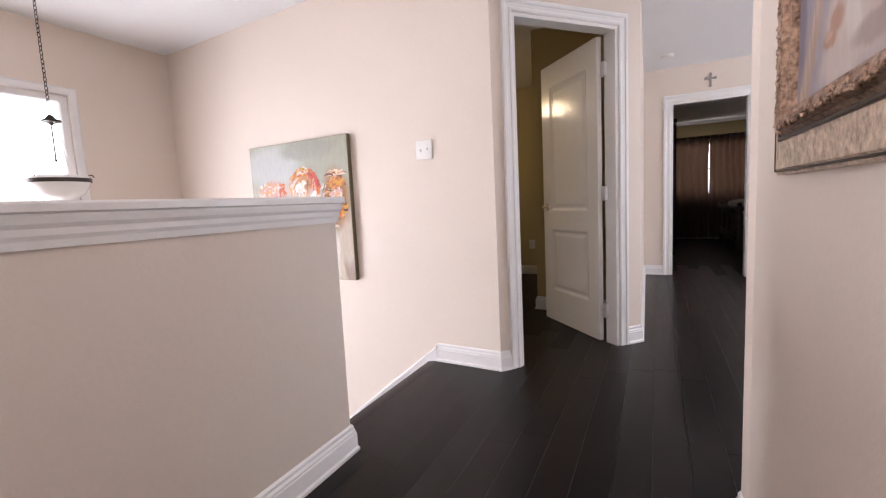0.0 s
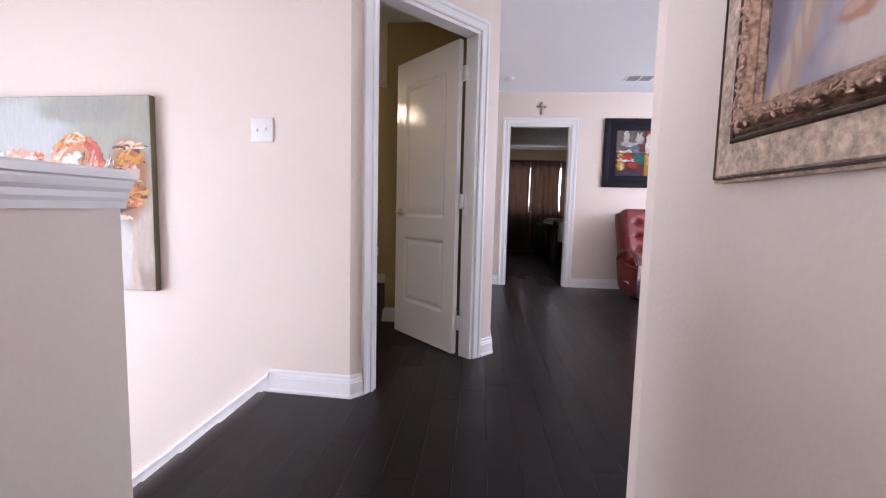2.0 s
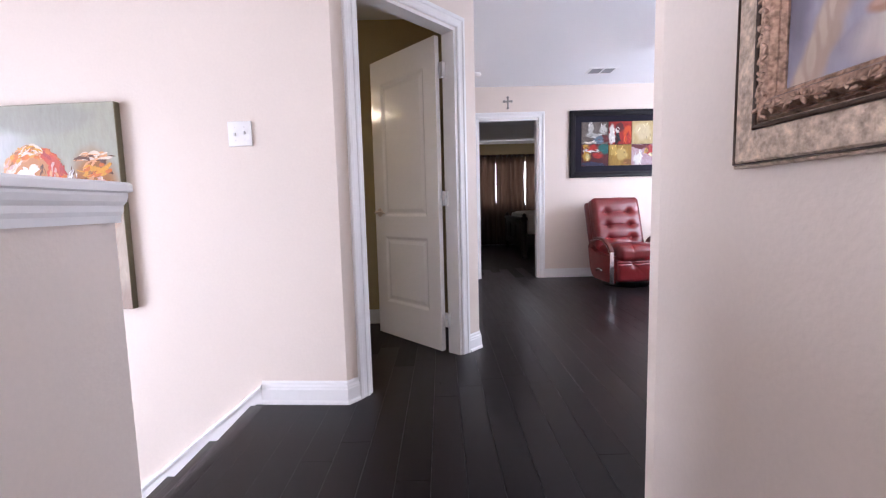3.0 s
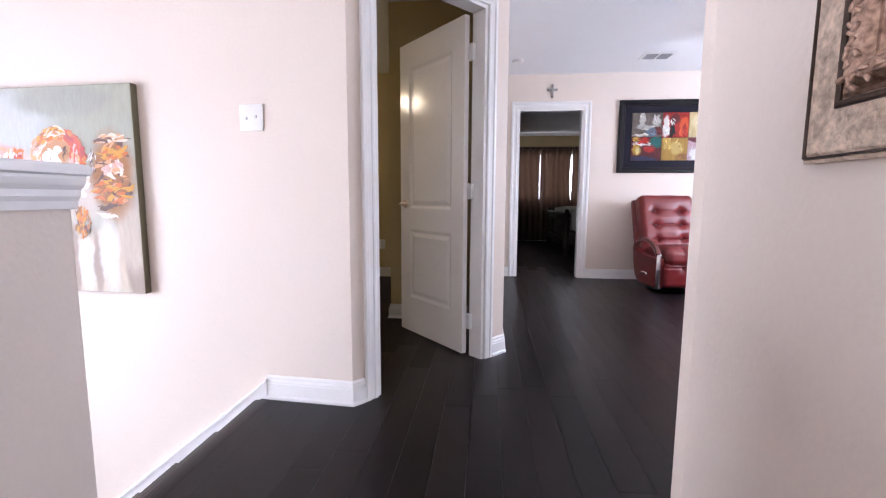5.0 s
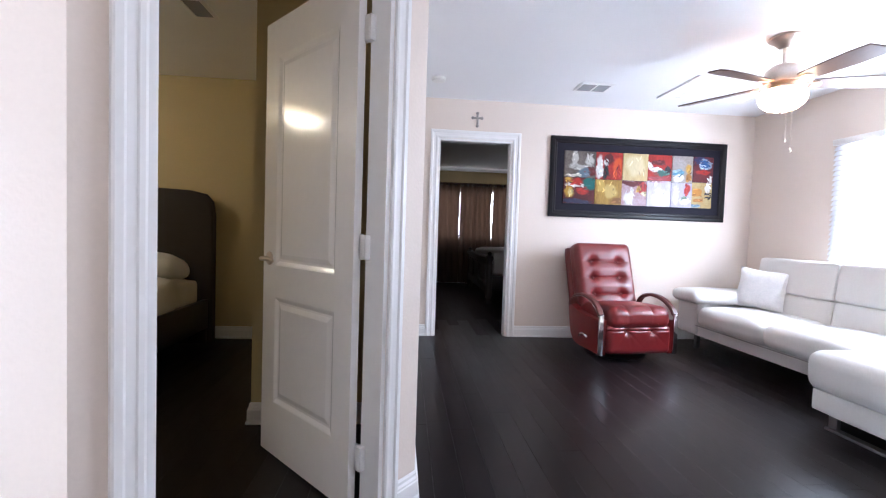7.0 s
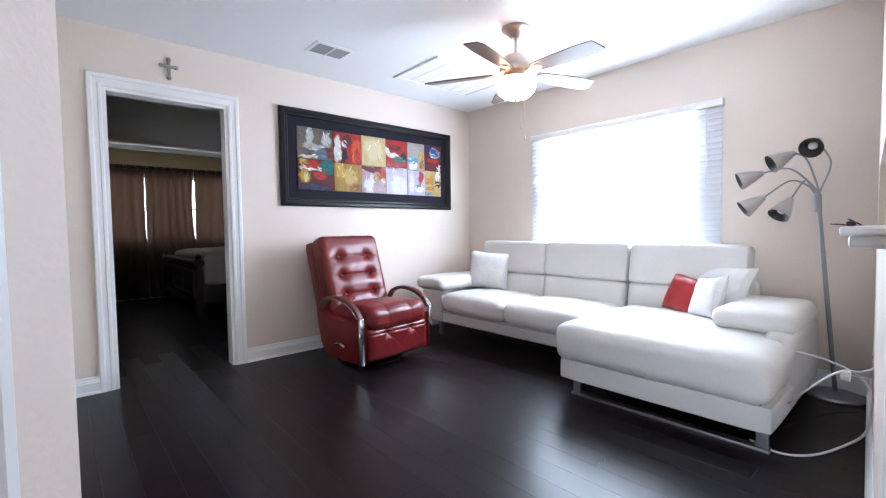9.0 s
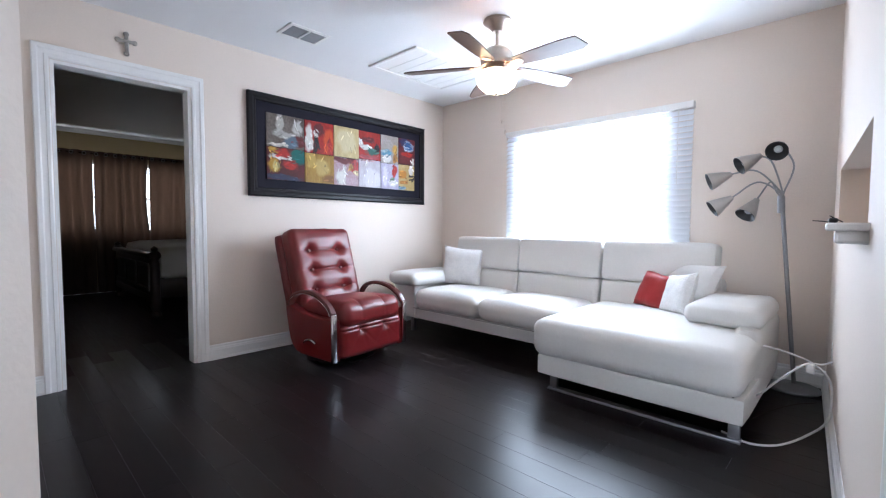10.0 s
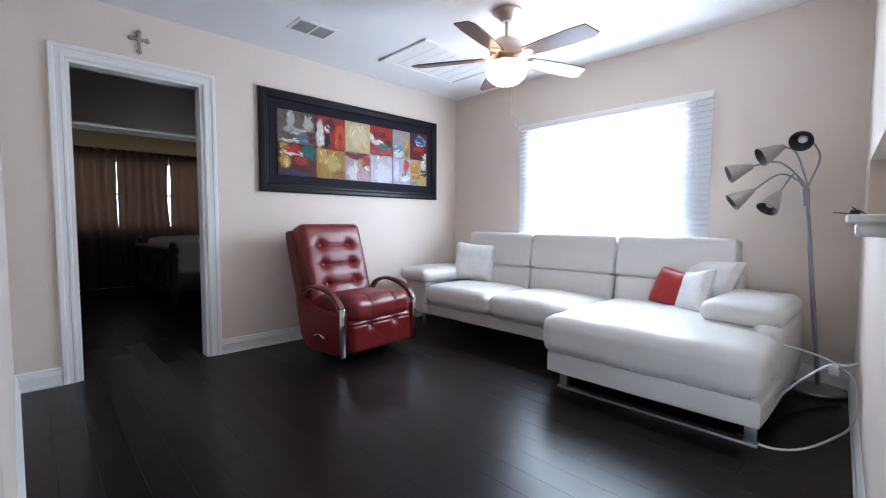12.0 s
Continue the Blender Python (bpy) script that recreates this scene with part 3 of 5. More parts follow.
# unseen window, added as the source of the hall's fill light
window("added_window", pose(0.262, -1.2, 0.95, 0, 0, 180), 0.85, 1.08, T, "unseen white framed window added to light the hall")
for nm, m, w, h in (("sky_backdrop_east", pose(6.4, 7.6, -1.0, 0, 0, -90), 6.5, 6.0), ("sky_backdrop_west", pose(-6.4, -2.2, -2.0, 0, 0, 90), 6.5, 7.0), ("sky_backdrop_north", pose(-1.5, 12.6, -0.5), 6.0, 4.5)):
    ob = solid(nm, box(0, w, 0, 0.02, 0, h), SKYGLOW, "bright overcast sky outside the window", "sky", "structure")
    ob.matrix_world = m

# ---- living room ----
def blinds(name, m, w, h, label):
    """A horizontal blind hanging in front of a wall: x 0..w, z 0..h, towards -y."""
    b = thing(name, m, label, "window blind")
    part("head_rail", box(0, w, -0.060, -0.005, h - 0.05, h, 0.004), PLASTIC_W, b)
    pitch, n = 0.043, int((h - 0.07) / 0.043)
    s, c = math.sin(radians(56)) * 0.025, math.cos(radians(56)) * 0.025
    me = None
    for i in range(n):
        z = h - 0.075 - pitch * i
        if me is None:
            prof = [(-c, -s), (-c * 0.4, -s * 0.4 + 0.003), (c * 0.4, s * 0.4 + 0.003), (c, s)]
            bm = loft([[(x, y, zz) for y, zz in prof] + [(x, y, zz - 0.0022) for y, zz in prof[::-1]] for x in (0.004, w - 0.004)])
            ob = part("slat", bm, SLAT, b)
            me = ob.data
        else:
            ob = new("slat", me)
            ob.parent = b
        ob.location = (0, -0.034, z)
    part("bottom_rail", box(0.004, w - 0.004, -0.055, -0.012, 0, 0.022, 0.005), PLASTIC_W, b)
    for x in (0.22, w / 2, w - 0.22):
        part("ladder_cord", tube([(x, -0.062, 0.01), (x, -0.062, h - 0.03)], 0.0016, 6), CABLE, b)
    part("tilt_wand", tube([(w - 0.10, -0.07, h - 0.03), (w - 0.10, -0.07, h - 0.62)], 0.004, 6), PLASTIC_W, b)
    return b


blinds("window_blind", pose(WIN, 5.18, 0.82, 0, 0, -90), 1.70, 1.165, "white horizontal slat blind glowing with daylight")


def recliner(m):
    """Faces -y, about its floor centre; 0.72 wide."""
    c = thing("recliner", m, "red tufted leather recliner with curved wooden arms", "armchair")
    # swivel base
    part("base", lathe([(0.001, 0.0), (0.27, 0.0), (0.275, 0.012), (0.26, 0.022), (0.08, 0.03), (0.07, 0.085), (0.001, 0.085)], 28), BLACK, c, "black round swivel base")
    buttons = [(sx * 0.140, z) for z in (0.44, 0.28, 0.12) for sx in (-1, 1)]

    def tuft(u, o):
        if u.y > -0.2:
            return Vector((0, 0, 0))
        k = 0
        for bx, bz in buttons:
            dx, dz = o.x - bx, o.z - bz + 0.30
            k += 0.024 * math.exp(-(dx * dx + dz * dz) / 0.0018) + 0.012 * math.exp(-(dx * dx + dz * dz) / 0.0003)
            # folds running out of the button
            k += 0.006 * math.exp(-abs(dx) / 0.05) * math.exp(-(dz / 0.011) ** 2)
            k += 0.005 * math.exp(-abs(dz) / 0.03) * math.exp(-((dx + 0.25 * dz) / 0.011) ** 2)
        for zz in (0.14, -0.02, -0.18):
            k += 0.009 * math.exp(-((o.z - zz) / 0.010) ** 2) * (1 if abs(o.x) < 0.2 else 0.45)
        for z0 in (0.06, -0.10, -0.25, 0.23):
            k -= 0.009 * math.exp(-((o.z - z0) / 0.05) ** 2) * (1 - (o.x / 0.30) ** 2)
        return Vector((0, k, 0))

    back = part("backrest", cushion(0.60, 0.17, 0.66, 0.055, 0.0, 60, 0.003, tuft), RED, c, "button-tufted red leather backrest")
    back.matrix_basis = pose(0, 0.235, 0.685, -17)
    for bx, bz in buttons:
        bt = lathe([(0.001, 0), (0.013, 0.001), (0.012, 0.006), (0.001, 0.009)], 12)
        bmesh.ops.transform(bt, matrix=Matrix.Translation((bx, -0.052, bz - 0.30)) @ Matrix.Rotation(radians(90), 4, "X"), verts=bt.verts)
        part("button", bt, RED, back)
    shell = part("back_shell", cushion(0.64, 0.085, 0.66, 0.03, 0, 12, 0.002), DARKRED, c, "dark red rear shell of the backrest")
    shell.matrix_basis = pose(0, 0.325, 0.640, -17)

    def seat_dent(u, o):
        k = 0
        for bx in (-0.12, 0.12):
            # short stitched creases over the rounded front edge
            k += 0.012 * math.exp(-((o.x - bx) / 0.008) ** 2) * math.exp(-((o.y + 0.235) / 0.055) ** 2)
            k += 0.007 * math.exp(-((o.x - bx) ** 2 + (o.y + 0.24) ** 2) / 0.004)
        if u.z < -0.5:
            return Vector((0, 0, 0))
        return Vector((0, k * 0.6, -k * 0.8))

    seat = part("seat", cushion(0.594, 0.56, 0.19, 0.075, 0.03, 48, 0.003, seat_dent, 2), RED, c, "red leather seat cushion")
    seat.matrix_basis = pose(0, -0.115, 0.375, -4)

    def foot_dent(u, o):
        if u.y > -0.5:
            return Vector((0, 0, 0))
        k = 0.0
        for bx in (-0.12, 0.12):
            dx, dz = o.x - bx, o.z - 0.075
            k += 0.016 * math.exp(-(dx * dx + dz * dz) / 0.0016)
            # creases fanning down and out from the stitch
            for sl in (-0.7, 0.35, 1.1):
                k += 0.006 * math.exp(-((dx + sl * dz) / 0.010) ** 2) * (math.exp(dz / 0.06) if dz < 0 else math.exp(-dz / 0.01))
        k += 0.007 * math.exp(-((o.z - 0.082) / 0.008) ** 2)
        return Vector((0, k, 0))

    front = part("footrest", cushion(0.612, 0.10, 0.25, 0.045, 0, 48, 0.003, foot_dent, 5), RED, c, "red leather folding footrest")
    front.matrix_basis = pose(0, -0.335, 0.205)
    part("under_body", box(-0.285, 0.285, -0.29, 0.18, 0.095, 0.29, 0.03), DARKRED, c)
    for sx in (-1, 1):
        prof = [Vector((-0.345, 0.075)), Vector((-0.10, 0.072))]
        curve = [(0.04, 0.075), (0.11, 0.10), (0.165, 0.17), (0.20, 0.29), (0.225, 0.42), (0.215, 0.455), (0.16, 0.435), (0.09, 0.41), (0.02, 0.388), (-0.12, 0.375)]
        prof += [Vector((p.y, p.z)) for p in spline([(0, y, z) for y, z in curve], 4)] + [Vector((-0.345, 0.37))]
        rings = []
        for x, k in ((0.300, 1.0), (0.346, 1.0), (0.355, 0.99), (0.360, 0.965), (0.361, 0.93), (0.3612, 0.5), (0.3612, 0.1)):
            rings.append([(sx * x, 0.02 + (p.x - 0.02) * k, 0.24 + (p.y - 0.24) * k) for p in prof])
        part("side_panel", loft(rings), RED, c, "red leather side panel", smooth=True)
        arc = spline([(sx * 0.358, 0.17, 0.43), (sx * 0.358, 0.10, 0.51), (sx * 0.358, -0.03, 0.548), (sx * 0.358, -0.18, 0.532), (sx * 0.358, -0.29, 0.478), (sx * 0.358, -0.345, 0.415)], 6)
        rings = []
        for i, p in enumerate(arc):
            d = (arc[min(i + 1, len(arc) - 1)] - arc[max(i - 1, 0)]).normalized()
            up = Vector((1, 0, 0)).cross(d).normalized()
            if up.z < 0:
                up = -up
            rings.append([p + Vector((x, 0, 0)) + up * y for x, y in ((-0.024, -0.012), (0.024, -0.012), (0.028, 0.004), (0.018, 0.015), (-0.018, 0.015), (-0.028, 0.004))])
        arm = part("armrest", loft(rings), ARMWOOD, c, "curved dark red-brown wooden armrest")
        part("chrome_rim", tube([q + Vector((sx * 0.024, 0, -0.010)) for q in arc], 0.003, 8), CHROME, arm, "chrome edge strip")
        part("chrome_post", box(sx * 0.358 - 0.021, sx * 0.358 + 0.021, -0.366, -0.344, 0.075, 0.420, 0.006), CHROME, c, "polished chrome front strip")
    part("recline_lever", tube(spline([(-0.366, -0.02, 0.17), (-0.378, -0.06, 0.195), (-0.378, -0.12, 0.205), (-0.374, -0.17, 0.185)], 5), 0.010, 8), CHROME, c, "chrome recline lever")
    return c


recliner(pose(2.04, 5.564, 0.0, 0, 0, 6.5))


LONG = 1.035


def along_sofa(y):
    return 2.926 + (y - 2.91) * LONG


def sofa():
    """Sectional along the window wall; built in room coordinates about its floor corner."""
    s = thing("sectional_sofa", pose(0, 0, 0), "white leather sectional sofa with a chaise and steel legs", "sofa")

    def put(name, bm, mat, x, y, z, rx=0, ry=0, rz=0, label=""):
        bmesh.ops.scale(bm, vec=(1, LONG, 1), verts=bm.verts)
        ob = part(name, bm, mat, s, label)
        ob.matrix_basis = pose(x, along_sofa(y), z, rx, ry, rz)
        return ob

    # bodies
    put("seat_base", cushion(0.78, 1.80, 0.115, 0.02, 0, 8), WHITE_LEATHER, 3.315, 4.91, 0.198)
    put("chaise_base", cushion(1.21, 1.075, 0.135, 0.02, 0, 8), WHITE_LEATHER, 3.095, 3.43, 0.165)
    # seats
    put("seat_cushion", cushion(0.66, 0.745, 0.19, 0.075, 0.025, 18, 0.005, seed=3), WHITE_LEATHER, 3.185, 5.125, 0.345)
    put("seat_cushion", cushion(0.66, 0.745, 0.19, 0.075, 0.025, 18, 0.005, seed=7), WHITE_LEATHER, 3.185, 4.385, 0.345)
    put("chaise_cushion", cushion(1.05, 1.10, 0.235, 0.075, 0.025, 22, 0.006, seed=11), WHITE_LEATHER, 2.975, 3.447, 0.338, label="long white leather chaise cushion")
    # seam under the seats
    for y, w, x, z in ((4.755, 1.47, 2.862, 0.260), (3.445, 1.02, 2.495, 0.236)):
        put("seam", tube([(0, -w / 2, 0), (0, w / 2, 0)], 0.004, 6), SEAM, x, y, z)
    # back: one lower and one folding upper cushion a seat
    for y, w in ((5.135, 0.75), (4.380, 0.755), (3.605, 0.77)):
        put("back_cushion", cushion(0.20, w, 0.25, 0.035, 0, 14, 0.004, seed=y), WHITE_LEATHER, 3.556, y, 0.490, 0, 9)
        put("headrest", cushion(0.175, w, 0.315, 0.030, 0, 14, 0.004, seed=y * 2), WHITE_LEATHER, 3.574, y, 0.768, 0, 9, label="folding white leather headrest")
    put("back_frame", cushion(0.12, 2.60, 0.52, 0.04, 0, 10), WHITE_LEATHER, 3.70, 4.50, 0.42)
    # arms
    put("arm_body", cushion(0.80, 0.30, 0.34, 0.04, 0, 10, 0.003), WHITE_LEATHER, 3.30, 5.67, 0.315)
    put("arm_pad", cushion(0.74, 0.37, 0.125, 0.055, 0.012, 14, 0.004, seed=1), WHITE_LEATHER, 3.19, 5.635, 0.525, 0, 0, 0, "padded white leather armrest")
    put("arm_body", cushion(0.86, 0.13, 0.36, 0.05, 0, 10, 0.003), WHITE_LEATHER, 3.30, 2.960, 0.315)
    put("arm_pad", cushion(0.72, 0.38, 0.13, 0.06, 0.012, 14, 0.005, seed=4), WHITE_LEATHER, 3.30, 3.085, 0.525, 0, 0, 0, "padded white leather armrest")
    # legs
    put("sled_leg", box(-0.028, 0.028, -0.50, 0.50, 0.0, 0.016, 0.003), STEEL, 2.555, 3.41, 0, 0, 0, 0, "satin steel sled leg")
    for y in (-0.47, 0.47):
        put("leg_post", box(-0.010, 0.016, -0.024, 0.024, 0.014, 0.105, 0.003), STEEL, 2.555, 3.41 + y, 0)
    for x, y in ((2.99, 5.62), (3.62, 5.70), (3.62, 3.0), (3.62, 4.1)):
        put("leg", box(-0.02, 0.02, -0.02, 0.02, 0, 0.15, 0.004), STEEL, x, y, 0, label="square steel leg")
    return s


sofa()


def scatter_pillow(m, mat, label, w=0.44, h=0.42, t=0.15, seed=0):
    ob = solid("pillow", pillow_mesh(w, h, t, seed), mat, label, "pillow", smooth=True, group="pillows on the sofa")
    ob.matrix_world = m
    return ob


scatter_pillow(pose(3.34, along_sofa(5.335), 0.440, -14, 4, -66), PILLOW_PATTERN, "white square pillow with raised embroidery on the sofa", 0.44, 0.40, 0.14, 2)
scatter_pillow(pose(3.38, along_sofa(3.605), 0.444, -20, 9, -116), PILLOW_RED, "small red satin pillow on the chaise", 0.28, 0.285, 0.12, 5)
scatter_pillow(pose(3.22, along_sofa(3.400), 0.444, -22, -10, -128), PILLOW_PATTERN, "white embroidered pillow leaning on the chaise arm", 0.27, 0.31, 0.11, 8)
scatter_pillow(pose(3.42, along_sofa(3.415), 0.455, -24, 3, -110), PILLOW, "white plain pillow leaning on the chaise arm", 0.42, 0.37, 0.16, 11)


def ceiling_fan(m):
    """Hangs from the ceiling at its origin."""
    f = thing("ceiling_fan", m, "brushed nickel ceiling fan with walnut blades and lit bowl", "ceiling fan")
    part("canopy", lathe([(0.001, 0), (0.094, 0), (0.097, -0.014), (0.090, -0.022), (0.074, -0.028), (0.042, -0.062), (0.034, -0.074), (0.001, -0.074)], 32), NICKEL, f)
    part("down_rod", lathe([(0.013, -0.07), (0.013, -0.185)], 14), NICKEL, f)
    part("motor", lathe([(0.001, -0.175), (0.026, -0.177), (0.074, -0.188), (0.105, -0.218), (0.114, -0.253), (0.112, -0.278), (0.104, -0.302), (0.070, -0.315), (0.001, -0.316)], 36), NICKEL, f, "brushed nickel motor housing")
    part("switch_housing", lathe([(0.001, -0.316), (0.062, -0.316), (0.060, -0.340), (0.115, -0.345), (0.118, -0.358), (0.001, -0.358)], 32), NICKEL, f)
    bowl = part("lamp_bowl", lathe([(0.128, -0.352), (0.136, -0.370), (0.136, -0.400), (0.122, -0.435), (0.088, -0.465), (0.044, -0.480), (0.001, -0.484)], 36, ends=False), BOWL, f, "glowing opal glass bowl")
    part("finial", lathe([(0.001, -0.481), (0.016, -0.483), (0.014, -0.493), (0.001, -0.498)], 14), NICKEL, f)
    for i in range(5):
        a = 52 + 72 * i
        arm = part("blade_arm", box(0.075, 0.185, -0.020, 0.020, -0.310, -0.302, 0.003), NICKEL, f)
        arm.matrix_basis = pose(0, 0, 0, 0, 0, a)
        out = [(0.155, -0.048), (0.30, -0.062), (0.50, -0.072), (0.615, -0.066), (0.645, 0.040), (0.60, 0.066), (0.45, 0.070), (0.28, 0.060), (0.155, 0.046)]
        blade = part("blade", loft([[(x, y, z) for x, y in out] for z in (-0.004, 0.004)]), BLADE, f, "dark walnut blade", smooth=False)
        blade.matrix_basis = pose(0, 0, -0.302, 0, 0, a) @ pose(0, 0, 0, -12, 1.5, 0)
        part("plate", lathe([(0.001, -0.012), (0.028, -0.011), (0.030, -0.005), (0.001, -0.004)], 14), NICKEL, blade).location = (0.185, 0, 0)
    for x, y, l in ((0.03, -0.05, 0.26), (-0.02, -0.06, 0.20)):
        ch = part("pull_chain", tube([(x, y, -0.45), (x, y, -0.47 - l)], 0.0018, 6), NICKEL, f)
        part("pull_knob", lathe([(0.001, -0.47 - l), (0.006, -0.475 - l), (0.007, -0.492 - l), (0.001, -0.50 - l)], 10), NICKEL, ch).location = (x, y, 0)
    return f


ceiling_fan(pose(2.52, 4.385, H))


def painted(name, ground, second, dabs, warp=0.03, grain=(1, 1, 1), rough=0.42, soft=0.30):
    """Paint on canvas: a mottled ground with soft-edged dabs brushed over it, each (colour, x, z, half width, half height)."""
    mat = material(name, ground, rough, spec=0.2, vary=0.12, scale=7, fine=60, bump=0.25, second=second, stretch=grain)
    nt = mat.node_tree
    n, l = nt.nodes, nt.links
    b = n["Principled BSDF"]
    colour = b.inputs["Base Color"].links[0].from_socket
    tc = n.new("ShaderNodeTexCoord")
    co = tc.outputs["Object"]
    for scale, amount in ((9.0, warp * 2.2), (28.0, warp * 0.9)):
        nz, sc, ad = n.new("ShaderNodeTexNoise"), n.new("ShaderNodeVectorMath"), n.new("ShaderNodeVectorMath")
        nz.inputs["Scale"].default_value, nz.inputs["Detail"].default_value = scale, 3
        sc.operation = "MULTIPLY_ADD"
        sc.inputs[1].default_value = (amount * 2,) * 3
        sc.inputs[2].default_value = (-amount,) * 3
        l.new(tc.outputs["Object"], nz.inputs["Vector"]), l.new(nz.outputs["Color"], sc.inputs[0])
        l.new(co, ad.inputs[0]), l.new(sc.outputs[0], ad.inputs[1])
        co = ad.outputs[0]
    for tint, x, z, rx, rz in dabs:
        mp, ln, mr, mx = n.new("ShaderNodeMapping"), n.new("ShaderNodeVectorMath"), n.new("ShaderNodeMapRange"), n.new("ShaderNodeMix")
        mp.inputs["Scale"].default_value = (1 / rx, 0, 1 / rz)
        mp.inputs["Location"].default_value = (-x / rx, 0, -z / rz)
        ln.operation, mr.interpolation_type, mx.data_type = "LENGTH", "SMOOTHSTEP", "RGBA"
        mr.inputs["From Min"].default_value, mr.inputs["From Max"].default_value = 1 + soft / 2, 1 - soft
        mx.inputs["B"].default_value = (*tint, 1)
        l.new(co, mp.inputs["Vector"]), l.new(mp.outputs[0], ln.inputs[0]), l.new(ln.outputs["Value"], mr.inputs["Value"])
        l.new(mr.outputs["Result"], mx.inputs["Factor"]), l.new(colour, mx.inputs["A"])
        colour = mx.outputs["Result"]
    # brush hairs lighten and darken the paint a little
    hair, hs = n.new("ShaderNodeTexNoise"), n.new("ShaderNodeHueSaturation")
    hair.inputs["Scale"].default_value, hair.inputs["Detail"].default_value = 30, 4
    rg = n.new("ShaderNodeMapRange")
    rg.inputs["To Min"].default_value, rg.inputs["To Max"].default_value = 0.74, 1.06
    streak = n.new("ShaderNodeMapping")
    streak.inputs["Rotation"].default_value, streak.inputs["Scale"].default_value = (0, 0.35, 0), (2.2, 1, 0.45)
    l.new(co, streak.inputs["Vector"]), l.new(streak.outputs[0], hair.inputs["Vector"]), l.new(hair.outputs["Fac"], rg.inputs["Value"])
    l.new(rg.outputs["Result"], hs.inputs["Value"]), l.new(colour, hs.inputs["Color"])
    l.new(hs.outputs["Color"], b.inputs["Base Color"])
    return mat


WHITE_P, RED_P, BLACK_P, ORANGE_P, GOLD_P, BLUE_P, TEAL_P, MAROON_P = (0.62, 0.60, 0.57), (0.36, 0.022, 0.016), (0.014, 0.014, 0.018), (0.52, 0.075, 0.018), (0.42, 0.24, 0.035), (0.03, 0.10, 0.26), (0.015, 0.12, 0.11), (0.10, 0.016, 0.018)


def wide_picture(m):
    p = thing("wide_painting", m, "wide black-framed abstract painting of coloured squares", "painting")
    w, h = 1.939, 0.836
    frame_loop(w, h, [(0, 0), (0, 0.026), (0.010, 0.034), (0.034, 0.036), (0.050, 0.026), (0.062, 0.026), (0.070, 0.016), (0.070, 0)], BLACK_FRAME, "picture_frame", p, "black lacquered moulded frame")
    part("mat_board", box(0.068, w - 0.068, -0.014, -0.002, 0.068, h - 0.068), NAVY_MAT, p, "dark slate mat", smooth=False)
    rnd = random.Random(8)
    stroke_bm, slots = bmesh.new(), []

    def brush(tint, x, z, rx, rz, x0, x1, z0, z1, y):
        """A few short strokes of a colour about a dab, some lighter and some darker."""
        for _ in range(7):
            shade = rnd.choice((0.45, 0.8, 1.15, 1.5))
            c = tuple(round(min(v * shade, 0.8), 3) for v in tint)
            if c not in slots:
                slots.append(c)
            a, ln, wd = radians(rnd.uniform(-50, 50) + (90 if rz > rx else 0)), 0.055 * rnd.uniform(0.4, 1.2), 0.011 * rnd.uniform(0.5, 1.5)
            cx, cz = x + rx * rnd.uniform(-0.9, 0.9), z + rz * rnd.uniform(-0.9, 0.9)
            ring = []
            for k in range(8):
                q = math.pi * k / 4
                u, v = ln / 2 * math.cos(q), wd / 2 * math.sin(q) * rnd.uniform(0.6, 1.3)
                ring.append((min(max(cx + u * math.cos(a) - v * math.sin(a), x0), x1), y, min(max(cz + u * math.sin(a) + v * math.cos(a), z0), z1)))
            stroke_bm.faces.new([stroke_bm.verts.new(q) for q in ring]).material_index = slots.index(c)

    xs = [k * w / 1.985 for k in (0.150, 0.50, 0.80, 1.085, 1.36, 1.60, 1.835)]

    def square(i, row, ground, second, dabs, low=0.0, grain=(1, 1, 1)):
        x0, x1 = xs[i], xs[i + 1]
        z0, z1 = ((0.416 - low, 0.690), (0.142, 0.416 - low))[row]
        spots = [(c, x0 + u * (x1 - x0), z0 + v * (z1 - z0), ru * (x1 - x0), rv * (z1 - z0)) for c, u, v, ru, rv in dabs]
        paint = painted("painted_square", ground, second, spots, 0.018, grain)
        d = 0.020 + 0.003 * ((i + row) % 3)
        part("painted_square", box(x0 + 0.002, x1 - 0.002, -d, -0.012, z0 + 0.002, z1 - 0.002, 0.001), paint, p, smooth=False)
        for n, (c, x, z, rx, rz) in enumerate(spots):
            brush(c, x, z, rx, rz, x0 + 0.005, x1 - 0.005, z0 + 0.005, z1 - 0.005, -d - 0.0006 - 0.0001 * n)

    square(0, 0, (0.17, 0.15, 0.13), (0.05, 0.035, 0.03), [((0.42, 0.40, 0.37), 0.36, 0.72, 0.10, 0.30), ((0.46, 0.44, 0.41), 0.80, 0.66, 0.15, 0.26), ((0.36, 0.35, 0.33), 0.45, 0.40, 0.32, 0.12), (MAROON_P, 0.85, 0.25, 0.22, 0.16), ((0.10, 0.14, 0.19), 0.62, 0.16, 0.20, 0.22), ((0.50, 0.47, 0.42), 0.28, 0.08, 0.24, 0.07)])
